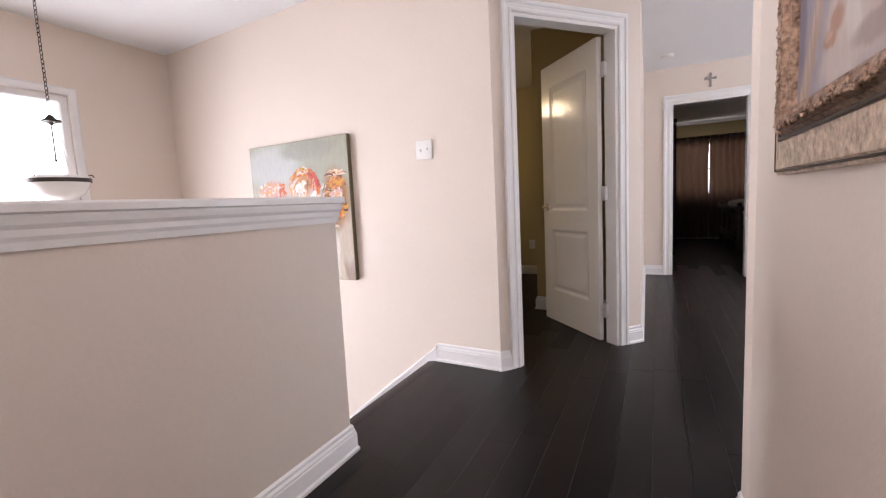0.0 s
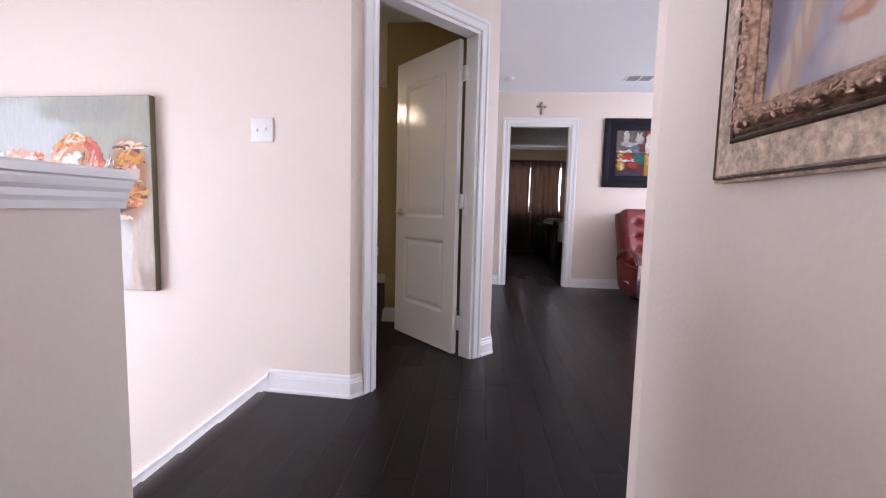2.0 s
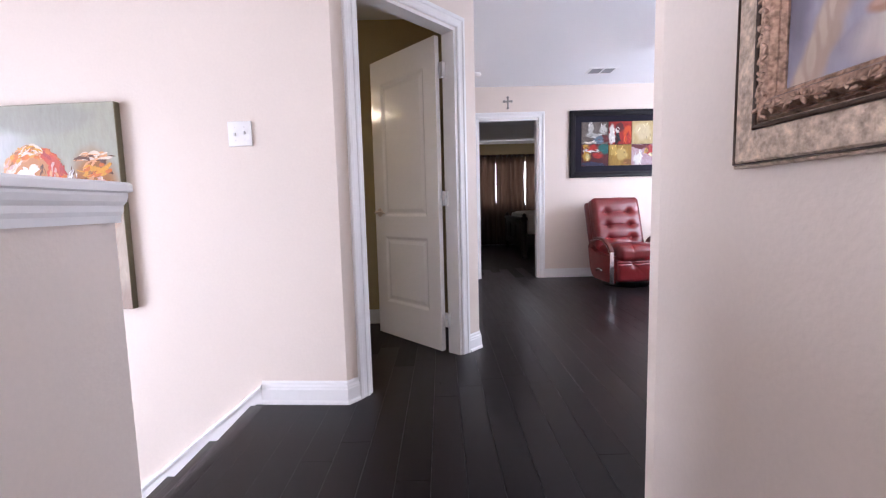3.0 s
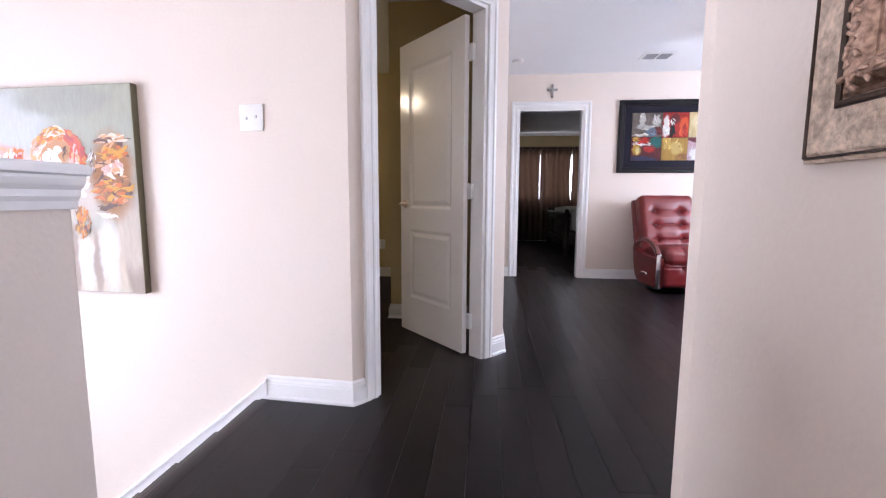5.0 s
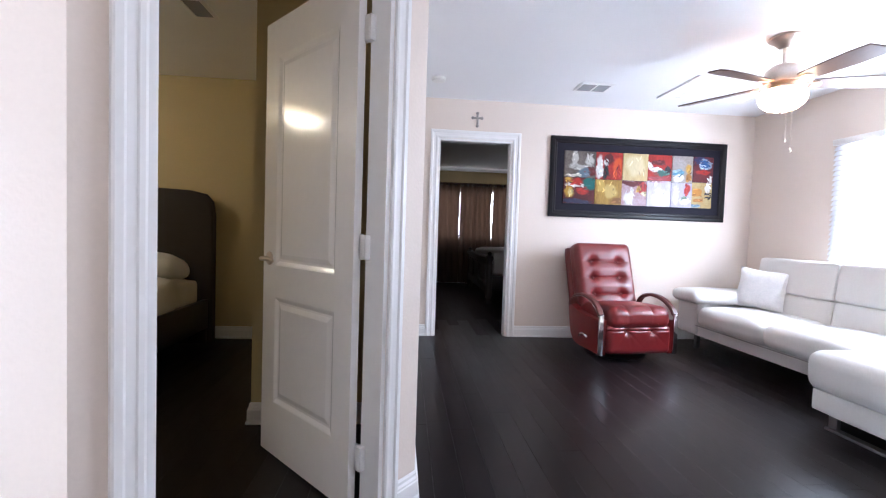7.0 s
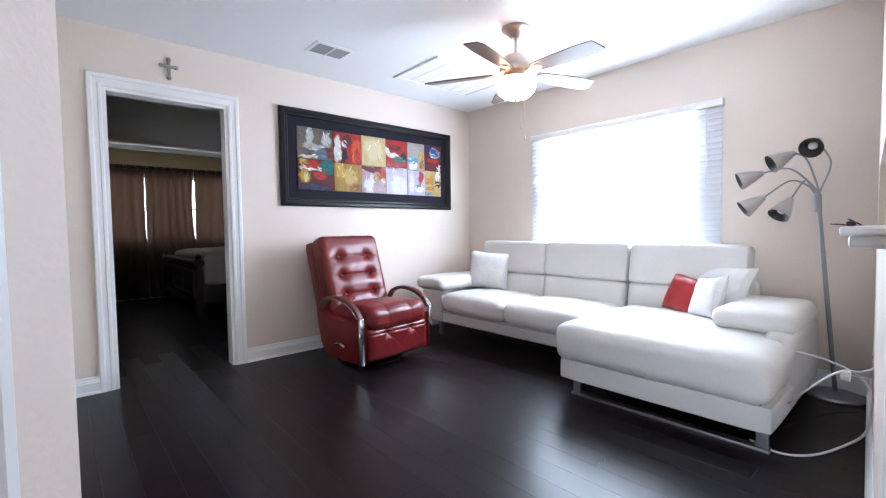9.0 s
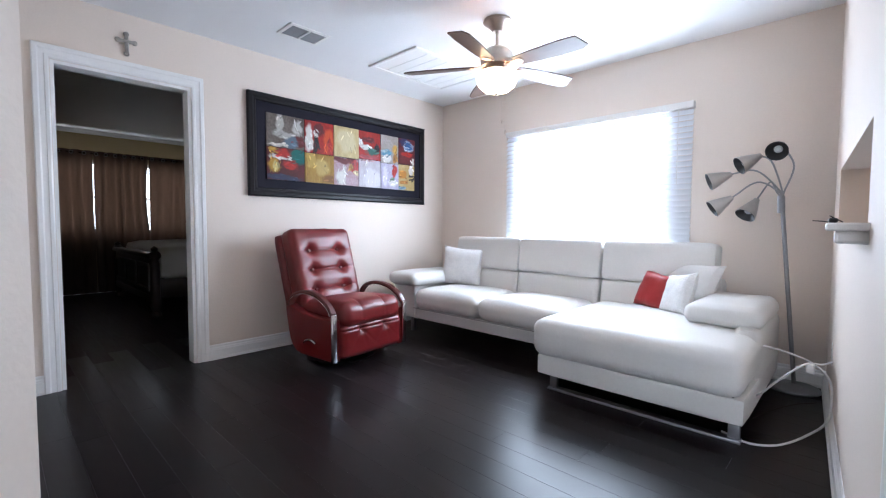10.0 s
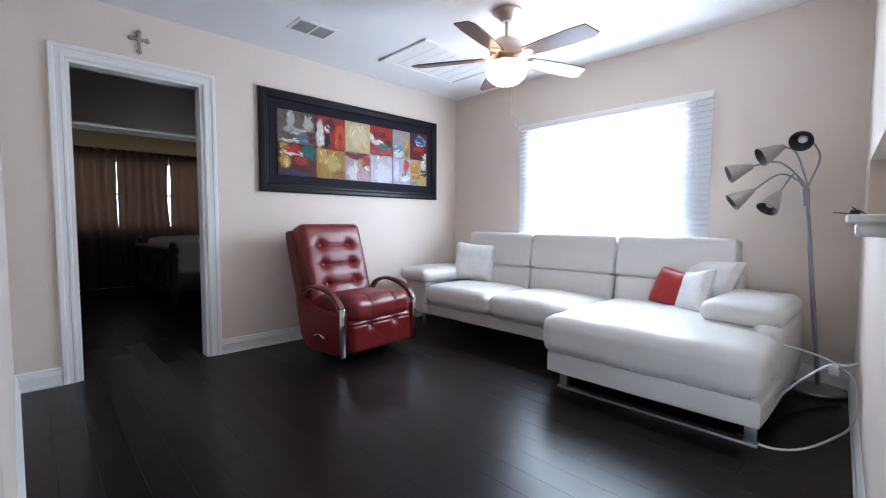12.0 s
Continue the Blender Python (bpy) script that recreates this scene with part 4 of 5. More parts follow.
    square(0, 1, MAROON_P, (0.05, 0.012, 0.015), [(RED_P, 0.42, 0.82, 0.20, 0.14), (TEAL_P, 0.84, 0.78, 0.26, 0.26), (WHITE_P, 0.34, 0.70, 0.30, 0.05), (GOLD_P, 0.18, 0.88, 0.13, 0.10), (GOLD_P, 0.20, 0.45, 0.17, 0.22), ((0.60, 0.50, 0.20), 0.24, 0.42, 0.08, 0.14), (RED_P, 0.62, 0.48, 0.20, 0.16), ((0.03, 0.035, 0.075), 0.4, 0.07, 0.5, 0.12)])
    square(1, 0, RED_P, (0.16, 0.015, 0.015), [(ORANGE_P, 0.82, 0.46, 0.19, 0.40), (MAROON_P, 0.50, 0.74, 0.18, 0.20), ((0.32, 0.02, 0.016), 0.84, 0.30, 0.07, 0.26), (BLACK_P, 0.42, 0.34, 0.08, 0.36), (WHITE_P, 0.16, 0.44, 0.14, 0.44), (WHITE_P, 0.38, 0.62, 0.06, 0.10), (BLACK_P, 0.32, 0.20, 0.025, 0.22)], 0.012)
    square(1, 1, (0.36, 0.22, 0.04), (0.20, 0.11, 0.02), [((0.46, 0.33, 0.10), 0.55, 0.55, 0.28, 0.32), ((0.20, 0.09, 0.02), 0.85, 0.16, 0.24, 0.14), ((0.44, 0.30, 0.07), 0.2, 0.8, 0.16, 0.3)], 0.012, (3, 1, 0.5))
    square(2, 0, (0.50, 0.41, 0.22), (0.40, 0.30, 0.13), [((0.56, 0.48, 0.29), 0.5, 0.55, 0.4, 0.4)], 0.012, (3, 1, 0.5))
    square(2, 1, (0.44, 0.36, 0.39), (0.30, 0.16, 0.17), [(MAROON_P, 0.40, 0.90, 0.48, 0.13), (RED_P, 0.85, 0.70, 0.18, 0.26), (GOLD_P, 0.66, 0.66, 0.08, 0.14), (WHITE_P, 0.30, 0.26, 0.20, 0.30), (WHITE_P, 0.42, 0.55, 0.07, 0.22), ((0.58, 0.50, 0.30), 0.90, 0.50, 0.10, 0.08)], 0.012)
    square(3, 0, RED_P, (0.20, 0.015, 0.012), [(MAROON_P, 0.45, 0.70, 0.30, 0.10), ((0.05, 0.13, 0.11), 0.62, 0.30, 0.32, 0.12), (BLACK_P, 0.85, 0.44, 0.14, 0.14), (WHITE_P, 0.32, 0.44, 0.28, 0.09), (WHITE_P, 0.12, 0.60, 0.08, 0.12), ((0.30, 0.05, 0.06), 0.5, 0.09, 0.45, 0.10)])
    square(3, 1, (0.48, 0.45, 0.50), (0.38, 0.34, 0.37), [((0.60, 0.58, 0.62), 0.6, 0.3, 0.4, 0.4), (WHITE_P, 0.32, 0.86, 0.06, 0.07), ((0.36, 0.22, 0.22), 0.3, 0.97, 0.4, 0.06)], 0, (2, 1, 0.6))
    square(4, 0, (0.36, 0.34, 0.33), (0.24, 0.20, 0.17), [((0.10, 0.24, 0.36), 0.30, 0.34, 0.30, 0.15), (WHITE_P, 0.36, 0.15, 0.26, 0.13), ((0.30, 0.42, 0.50), 0.2, 0.42, 0.2, 0.05), ((0.50, 0.28, 0.05), 0.78, 0.52, 0.17, 0.18), ((0.30, 0.14, 0.03), 0.82, 0.22, 0.15, 0.18)], 0.012)
    square(4, 1, (0.44, 0.42, 0.55), (0.34, 0.30, 0.40), [(RED_P, 0.78, 0.72, 0.16, 0.28), (WHITE_P, 0.66, 0.26, 0.26, 0.11), ((0.14, 0.20, 0.14), 0.62, 0.38, 0.12, 0.08), ((0.58, 0.55, 0.66), 0.25, 0.5, 0.14, 0.44)], 0.012)
    square(5, 0, (0.13, 0.018, 0.020), (0.05, 0.012, 0.02), [((0.03, 0.03, 0.09), 0.4, 0.85, 0.4, 0.14), ((0.40, 0.48, 0.60), 0.62, 0.70, 0.34, 0.20), (BLUE_P, 0.62, 0.70, 0.29, 0.16), (RED_P, 0.50, 0.40, 0.34, 0.10), (WHITE_P, 0.82, 0.10, 0.09, 0.18)])
    square(5, 1, (0.46, 0.36, 0.17), (0.34, 0.22, 0.07), [((0.46, 0.20, 0.03), 0.30, 0.62, 0.24, 0.16), ((0.36, 0.15, 0.03), 0.32, 0.30, 0.24, 0.07), (WHITE_P, 0.80, 0.80, 0.12, 0.22), (BLACK_P, 0.82, 0.55, 0.16, 0.03), (BLACK_P, 0.80, 0.42, 0.16, 0.025), ((0.14, 0.22, 0.28), 0.2, 0.07, 0.24, 0.07)])
    strokes = part("brushwork", stroke_bm, material("abstract_paint", slots[0], 0.3, vary=0.2, scale=40, fine=160, bump=0.3, spec=0.35), p, "short brush strokes of red, white and gold", smooth=False)
    for c in slots[1:]:
        strokes.data.materials.append(material("abstract_paint", c, 0.3, vary=0.2, scale=40, fine=160, bump=0.3, spec=0.35))
    tagged(strokes, kind="stuff")
    return p


wide_picture(pose(1.536, FAR - 0.002, 1.277))

# wall cross above the doorway
cr = thing("wall_cross", pose(0.758, FAR - 0.001, 2.231), "small ornate dark pewter cross on the wall", "cross")
part("upright", cushion(0.022, 0.014, 0.130, 0.006, 0, 6, 0.004), PEWTER, cr).location = (0, -0.008, 0)
part("crossbar", cushion(0.092, 0.015, 0.022, 0.006, 0, 6, 0.004, seed=3), PEWTER, cr).location = (0, -0.009, 0.018)
for x, z in ((-0.046, 0.018), (0.046, 0.018), (0, 0.064), (0, -0.062)):
    kn = lathe([(0.001, 0), (0.017, 0.001), (0.015, 0.010), (0.001, 0.016)], 10)
    bmesh.ops.transform(kn, matrix=Matrix.Translation((x, -0.004, z)) @ Matrix.Rotation(radians(90), 4, "X"), verts=kn.verts)
    part("trefoil_end", kn, PEWTER, cr)


def ceiling_vent(m, w, d, label, bars=1):
    """Louvred register under the ceiling, x 0..w, y 0..d."""
    v = thing("ceiling_vent", m, label, "air vent")
    rings = [[(o, o, z), (w - o, o, z), (w - o, d - o, z), (o, d - o, z)] for o, z in ((0, 0), (0.002, -0.006), (0.024, -0.010), (0.028, -0.004), (0.028, 0))]
    part("frame", loft(rings, True, False, close=True), TRIM, v, smooth=False)
    # black sheet stands for the shade of the duct behind the louvres
    part("backing", box(0.02, w - 0.02, 0.02, d - 0.02, -0.0025, -0.001), BLACK, v, "black sheet standing for the shade in the duct", smooth=False)
    n = int((d - 0.06) / 0.017)
    for i in range(n):
        y = 0.034 + i * (d - 0.068) / max(n - 1, 1)
        part("louvre", loft([[(x, y - 0.005, -0.003), (x, y + 0.005, -0.009), (x, y + 0.0055, -0.0085), (x, y - 0.0045, -0.0025)] for x in (0.027, w - 0.027)]), LOUVRE, v, smooth=False)
    for k in range(bars):
        x = w * (k + 1) / (bars + 1)
        part("bar", box(x - 0.006, x + 0.006, 0.025, d - 0.025, -0.012, -0.003), TRIM, v, smooth=False)
    return v


ceiling_vent(pose(1.567, 5.422, H), 0.31, 0.225, "white louvred air vent in the ceiling")
ceiling_vent(pose(-3.60, 1.30, H, 0, 0, 0), 0.22, 0.36, "white louvred air vent above the stairs", 0)

# attic hatch of boards
hatch = thing("attic_hatch", pose(2.42, 5.085, H), "white boarded attic hatch in the ceiling", "hatch")
rings = [[(o, o, z), (0.90 - o, o, z), (0.90 - o, 0.61 - o, z), (o, 0.61 - o, z)] for o, z in ((0, 0), (0, -0.012), (0.012, -0.016), (0.040, -0.012), (0.044, 0))]
part("hatch_trim", loft(rings, True, False, close=True), TRIM, hatch, smooth=False)
for i in range(7):
    x = 0.046 + i * 0.1155
    part("board", box(x, x + 0.112, 0.045, 0.565, -0.008, -0.001, 0.002), TRIM, hatch, smooth=False)

sd = thing("smoke_detector", pose(0.311, 5.55, H), "round white smoke detector on the ceiling", "smoke detector")
part("body", lathe([(0.001, 0), (0.062, 0), (0.064, -0.012), (0.052, -0.030), (0.020, -0.036), (0.001, -0.036)], 24), PLASTIC_W, sd)
part("ring_slot", lathe([(0.054, -0.0285), (0.056, -0.0265), (0.058, -0.0225)], 24, ends=False), GREY_PLATE, sd)


def floor_lamp(m):
    """Five-headed lamp; its arms lean to local -x and +y."""
    f = thing("floor_lamp", m, "silver five-headed floor lamp with cone shades", "floor lamp")
    part("base", lathe([(0.001, 0), (0.135, 0), (0.140, 0.010), (0.130, 0.020), (0.050, 0.028), (0.022, 0.040), (0.001, 0.040)], 32), STEEL, f, "round steel base")
    top = Vector((0.0, 0.105, 1.225))
    part("pole", tube([(0, 0, 0.03), (0.0, 0.052, 0.62), top], 0.0125, 12), STEEL, f)
    part("collar", tube([top - Vector((0, 0, 0.09)), top + Vector((0, 0.004, 0.02))], 0.021, 12), STEEL, f)
    heads = [((0.03, 0.12, 1.58), (-0.55, 0.05, -0.25)), ((-0.01, 0.225, 1.515), (-0.45, 0.75, -0.45)), ((-0.02, 0.385, 1.405), (-0.35, 0.85, -0.35)), ((-0.02, 0.375, 1.245), (-0.35, 0.75, -0.55)), ((-0.02, 0.235, 1.225), (-0.55, 0.35, -0.75))]
    for k, (p, way) in enumerate(heads):
        p, way = Vector(p), Vector(way).normalized()
        mid = top.lerp(p, 0.5) + Vector((0.02, 0, 0.09 + 0.02 * k * 0.3))
        if k == 0:
            mid = Vector((0.04, 0.055, 1.44))
        arm = part("arm", tube(spline([top, top + Vector((0.008, 0.01 * (k - 1), 0.05)), mid, p], 7), 0.0055, 8), STEEL, f, "bent steel arm")
        cone = lathe([(0.018, 0), (0.021, 0.015), (0.033, 0.045), (0.056, 0.115), (0.062, 0.140), (0.059, 0.140), (0.052, 0.112), (0.026, 0.046), (0.014, 0.02)], 22, ends=False)
        turn = way.to_track_quat("Z", "Y").to_matrix().to_4x4()
        bmesh.ops.transform(cone, matrix=Matrix.Translation(p) @ turn, verts=cone.verts)
        shade = part("shade", cone, SHADE if k else BLACK, f, "silver cone shade")
        ring = lathe([(0.056, 0.128), (0.0600, 0.1415), (0.026, 0.100), (0.024, 0.098)], 22, ends=False)
        bmesh.ops.transform(ring, matrix=Matrix.Translation(p) @ turn, verts=ring.verts)
        part("black_liner", ring, BLACK, shade)
        bl = lathe([(0.001, 0.03), (0.018, 0.05), (0.027, 0.09), (0.020, 0.112), (0.001, 0.118)], 16)
        bmesh.ops.transform(bl, matrix=Matrix.Translation(p) @ turn, verts=bl.verts)
        part("bulb", bl, LAMP_BULB, shade, "frosted reflector bulb")
    return f


floor_lamp(pose(3.64, 2.82, 0.0))

# sockets, cables
wall_plate("wall_socket", pose(3.25, SOUTH_E - 0.042, 0.35, 0, 0, 183.9), "white wall socket in the living room", "socket", sockets=2)
cb = thing("power_cable", pose(0, 0, 0), "white power cable looping from the chaise to the floor", "cable")
part("loop", tube(spline([(3.0, 2.91, 0.392), (3.0, 2.82, 0.38), (2.98, 2.72, 0.354), (3.02, 2.66, 0.30), (3.0, 2.628, 0.25), (2.95, 2.622, 0.19), (2.93, 2.625, 0.12), (2.95, 2.645, 0.05), (2.917, 2.688, 0.007), (2.727, 2.752, 0.007), (2.612, 2.82, 0.007), (2.569, 2.908, 0.007), (2.62, 3.02, 0.007)], 8), 0.0055, 8), CABLE, cb)
cb2 = thing("power_cable", pose(0, 0, 0), "white power cable running from the chaise to the socket", "cable")
part("lead", tube(spline([(2.86, 2.96, 0.12), (2.77, 2.885, 0.197), (2.68, 2.82, 0.294), (2.736, 2.75, 0.363), (2.84, 2.71, 0.375), (3.0, 2.66, 0.345), (3.24, 2.605, 0.33)], 8), 0.0048, 8), CABLE, cb2)
part("adapter", box(2.825, 2.865, 2.685, 2.72, 0.33, 0.372, 0.006), PLASTIC_W, cb2, "white adapter block")
part("plug", box(3.23, 3.27, 2.600, 2.630, 0.315, 0.350, 0.006), PLASTIC_W, cb2)
part("floor_lead", tube(spline([(2.90, 2.94, 0.004), (3.05, 2.90, 0.004), (3.30, 2.80, 0.004), (3.44, 2.70, 0.004)], 6), 0.003, 6), IRON, cb2, "thin dark lead")
# small things on the ledge
ks = thing("key_ring", pose(1.95, RIGHT + 0.012, 1.054), "bunch of dark keys lying on the ledge", "keys")
part("ring", tube([(0.016 * math.cos(a), 0.016 * math.sin(a), 0.004 + 0.010 * (1 + math.sin(a))) for a in [k * 0.42 for k in range(16)]], 0.002, 6), IRON, ks)
for a in (10, 50, 95):
    k = part("key", box(0.012, 0.058, -0.006, 0.006, 0.001, 0.004, 0.001), IRON, ks)
    k.matrix_basis = pose(0, 0, 0, 0, -6, a)
part("fob", cushion(0.036, 0.024, 0.016, 0.007, 0, 6), BLACK, ks).location = (-0.015, 0.006, 0.009)

# dark frame on the west wall
df = thing("narrow_picture", pose(LEFT + 0.001, 4.22, 1.262, 0, 0, 90), "dark framed picture on the living room wall", "picture")
frame_loop(0.28, 0.66, [(0, 0), (0, 0.013), (0.012, 0.017), (0.040, 0.013), (0.046, 0.009), (0.046, 0)], BLACK_FRAME, "picture_frame", df)
part("canvas", box(0.044, 0.236, -0.008, -0.001, 0.044, 0.616), NAVY_MAT, df, "dark muted canvas", smooth=False)

# ---- hall and stairwell ----
wall_plate("light_switch", on_stair_wall(-1.053, 1.327), "white double light switch with grey toggles", "light switch", w=0.116, h=0.116, toggles=2)


def flower_canvas(m):
    """A deep-edged canvas, x 0..w to the east, facing -y."""
    w, h, d = 1.013, 1.0, 0.036
    t = thing("flower_canvas", m, "unframed canvas painting of orange flowers in white vases", "painting")
    edge = material("olive_painted_canvas_edge", (0.17, 0.15, 0.085), 0.6, vary=0.15, scale=8, fine=40, bump=0.2)
    part("stretched_edge", box(0, w, -d, -0.001, 0, h, 0.004), edge, t, "olive painted canvas edge", smooth=False)
    white, cream, pink, peach, orange, amber = (0.64, 0.61, 0.57), (0.56, 0.46, 0.35), (0.56, 0.34, 0.27), (0.50, 0.22, 0.08), (0.50, 0.12, 0.006), (0.46, 0.18, 0.008)
    red, scarlet, umber, ochre, taupe = (0.33, 0.018, 0.006), (0.46, 0.045, 0.008), (0.085, 0.030, 0.008), (0.26, 0.090, 0.005), (0.34, 0.26, 0.21)
    # the first, pale dab puts the window's glare at upper left into the paint
    back = [((0.50, 0.51, 0.49), 0.24, 0.84, 0.34, 0.16), ((0.34, 0.34, 0.29), 0.62, 0.93, 0.30, 0.08), (cream, 0.5, 0.14, 0.6, 0.20), (cream, 0.94, 0.20, 0.10, 0.24), (taupe, 0.97, 0.14, 0.06, 0.26), ((0.50, 0.42, 0.34), 0.97, 0.30, 0.10, 0.20), ((0.56, 0.48, 0.41), 0.40, 0.50, 0.50, 0.22)]
    vases = [(taupe, 0.615, 0.15, 0.03, 0.20), (taupe, 0.745, 0.14, 0.025, 0.18), (white, 0.53, 0.19, 0.070, 0.21), (white, 0.68, 0.14, 0.048, 0.16), (white, 0.82, 0.19, 0.062, 0.20), (white, 0.34, 0.16, 0.06, 0.18), (white, 0.16, 0.15, 0.06, 0.17), ((0.33, 0.14, 0.035), 0.865, 0.57, 0.130, 0.215), (peach, 0.56, 0.70, 0.13, 0.10), (pink, 0.24, 0.66, 0.14, 0.07)]
    dabs = [(c, x * w, z * h, rx * w, rz * h) for c, x, z, rx, rz in back + vases]
    paint = painted("oil_painted_flowers", (0.34, 0.34, 0.265), (0.38, 0.38, 0.31), dabs, 0.012, rough=0.40, soft=0.36)
    part("painted_canvas", box(0.003, w - 0.003, -d - 0.002, -d + 0.001, 0.003, h - 0.003), paint, t, smooth=False)
    # brush strokes, laid one over the other
    rnd = random.Random(21)
    tones = dict(white=(0.66, 0.63, 0.60), cream=(0.66, 0.55, 0.43), pink=pink, peach=(0.58, 0.28, 0.12), orange=orange, amber=(0.55, 0.25, 0.012), red=red, scarlet=scarlet, umber=umber, ochre=ochre, lilac=(0.40, 0.36, 0.42))
    slots = list(tones)
    bm = bmesh.new()
    lift = [0.0022]

    def stroke(tone, u, v, ln, wd, ang):
        c, sn = math.cos(radians(ang)), math.sin(radians(ang))
        bend = rnd.uniform(-0.25, 0.25) * ln
        ring = []
        for k in range(12):
            q = 2 * math.pi * k / 12
            x = ln / 2 * math.cos(q)
            z = wd / 2 * math.sin(q) * (1 + 0.35 * math.cos(q)) * rnd.uniform(0.75, 1.2) + bend * ((2 * x / ln) ** 2 - 0.5)
            ring.append((min(max(u * w + x * c - z * sn, 0.006), w - 0.006), -d - lift[0], min(max(v * h + x * sn + z * c, 0.006), h - 0.006)))
        lift[0] += 0.000004
        bm.faces.new([bm.verts.new(q) for q in ring]).material_index = slots.index(tone)

    def patch(n, choice, u, v, ru, rv, ln, wd, ang=None, spread=40):
        for _ in range(n):
            q, k = rnd.uniform(0, 2 * math.pi), rnd.random() ** 0.6
            stroke(rnd.choice(choice), u + ru * k * math.cos(q), v + rv * k * math.sin(q), 0.72 * ln * rnd.uniform(0.5, 1.4), 0.72 * wd * rnd.uniform(0.5, 1.4), (rnd.uniform(0, 180) if ang is None else ang + rnd.uniform(-spread, spread)))

    def arch(n, choice, u, v, ru, rv, a0, a1, ln, wd):
        for _ in range(n):
            q = radians(rnd.uniform(a0, a1))
            k = rnd.uniform(0.66, 0.94)
            stroke(rnd.choice(choice), u + ru * k * math.cos(q), v + rv * k * math.sin(q), 0.8 * ln * rnd.uniform(0.5, 1.3), 0.8 * wd * rnd.uniform(0.5, 1.3), math.degrees(q) + 90 + rnd.uniform(-28, 28))

    patch(46, ["pink", "cream", "peach", "white"], 0.20, 0.66, 0.13, 0.06, 0.07, 0.022)
    patch(32, ["red", "scarlet", "pink", "orange"], 0.33, 0.66, 0.05, 0.055, 0.06, 0.018)
    patch(36, ["amber", "ochre", "umber", "cream"], 0.26, 0.44, 0.13, 0.09, 0.06, 0.022, 80)
    arch(61, ["cream", "peach", "pink"], 0.57, 0.655, 0.165, 0.145, 110, 190, 0.075, 0.026)
    arch(72, ["orange", "amber", "peach", "ochre"], 0.57, 0.66, 0.165, 0.145, 55, 140, 0.075, 0.024)
    arch(32, ["amber", "cream"], 0.57, 0.675, 0.150, 0.140, 65, 125, 0.05, 0.010)
    arch(64, ["scarlet", "red", "orange", "scarlet"], 0.57, 0.66, 0.165, 0.145, -20, 60, 0.075, 0.026)
    patch(28, ["white", "cream", "white"], 0.545, 0.645, 0.055, 0.055, 0.07, 0.030, 70)
    patch(16, ["scarlet", "pink", "peach"], 0.665, 0.665, 0.022, 0.045, 0.06, 0.026, 80, 15)
    patch(7, ["umber"], 0.615, 0.675, 0.012, 0.04, 0.05, 0.008, 80, 20)
    patch(61, ["umber", "ochre", "ochre", "peach"], 0.865, 0.58, 0.105, 0.175, 0.085, 0.026, 10)
    patch(28, ["peach", "cream", "umber"], 0.875, 0.745, 0.090, 0.020, 0.09, 0.016, 8, 12)
    patch(25, ["amber", "amber", "orange"], 0.885, 0.680, 0.075, 0.030, 0.070, 0.018, 20, 25)
    patch(28, ["cream", "pink", "peach"], 0.880, 0.605, 0.055, 0.045, 0.05, 0.024)
    patch(36, ["amber", "orange", "ochre"], 0.865, 0.495, 0.100, 0.055, 0.085, 0.024, 15, 25)
    patch(14, ["umber"], 0.83, 0.425, 0.06, 0.018, 0.06, 0.012, 5, 15)
    patch(21, ["lilac", "white", "umber"], 0.765, 0.635, 0.025, 0.05, 0.04, 0.009, 70)
    patch(39, ["white", "white", "cream"], 0.675, 0.545, 0.060, 0.075, 0.085, 0.034, 60)
    patch(39, ["cream", "peach", "pink", "amber"], 0.525, 0.43, 0.060, 0.060, 0.06, 0.024, 90)
    patch(21, ["amber", "orange"], 0.575, 0.425, 0.022, 0.045, 0.06, 0.016, 85, 20)
    patch(54, ["ochre", "amber", "umber", "orange"], 0.68, 0.345, 0.042, 0.075, 0.06, 0.017, 80, 30)
    patch(12, ["white", "cream"], 0.82, 0.385, 0.055, 0.012, 0.06, 0.014, 0, 12)
    mats = [material("oil_paint_" + k, tones[k], 0.38, vary=0.22, scale=40, fine=160, bump=0.35, spec=0.3) for k in slots]
    strokes = part("brushwork", bm, mats[0], t, "thick orange, red and white brush strokes", smooth=False)
    for m in mats[1:]:
        strokes.data.materials.append(m)
    tagged(strokes, kind="stuff")
    return t


flower_canvas(on_stair_wall(-2.65, 0.495))


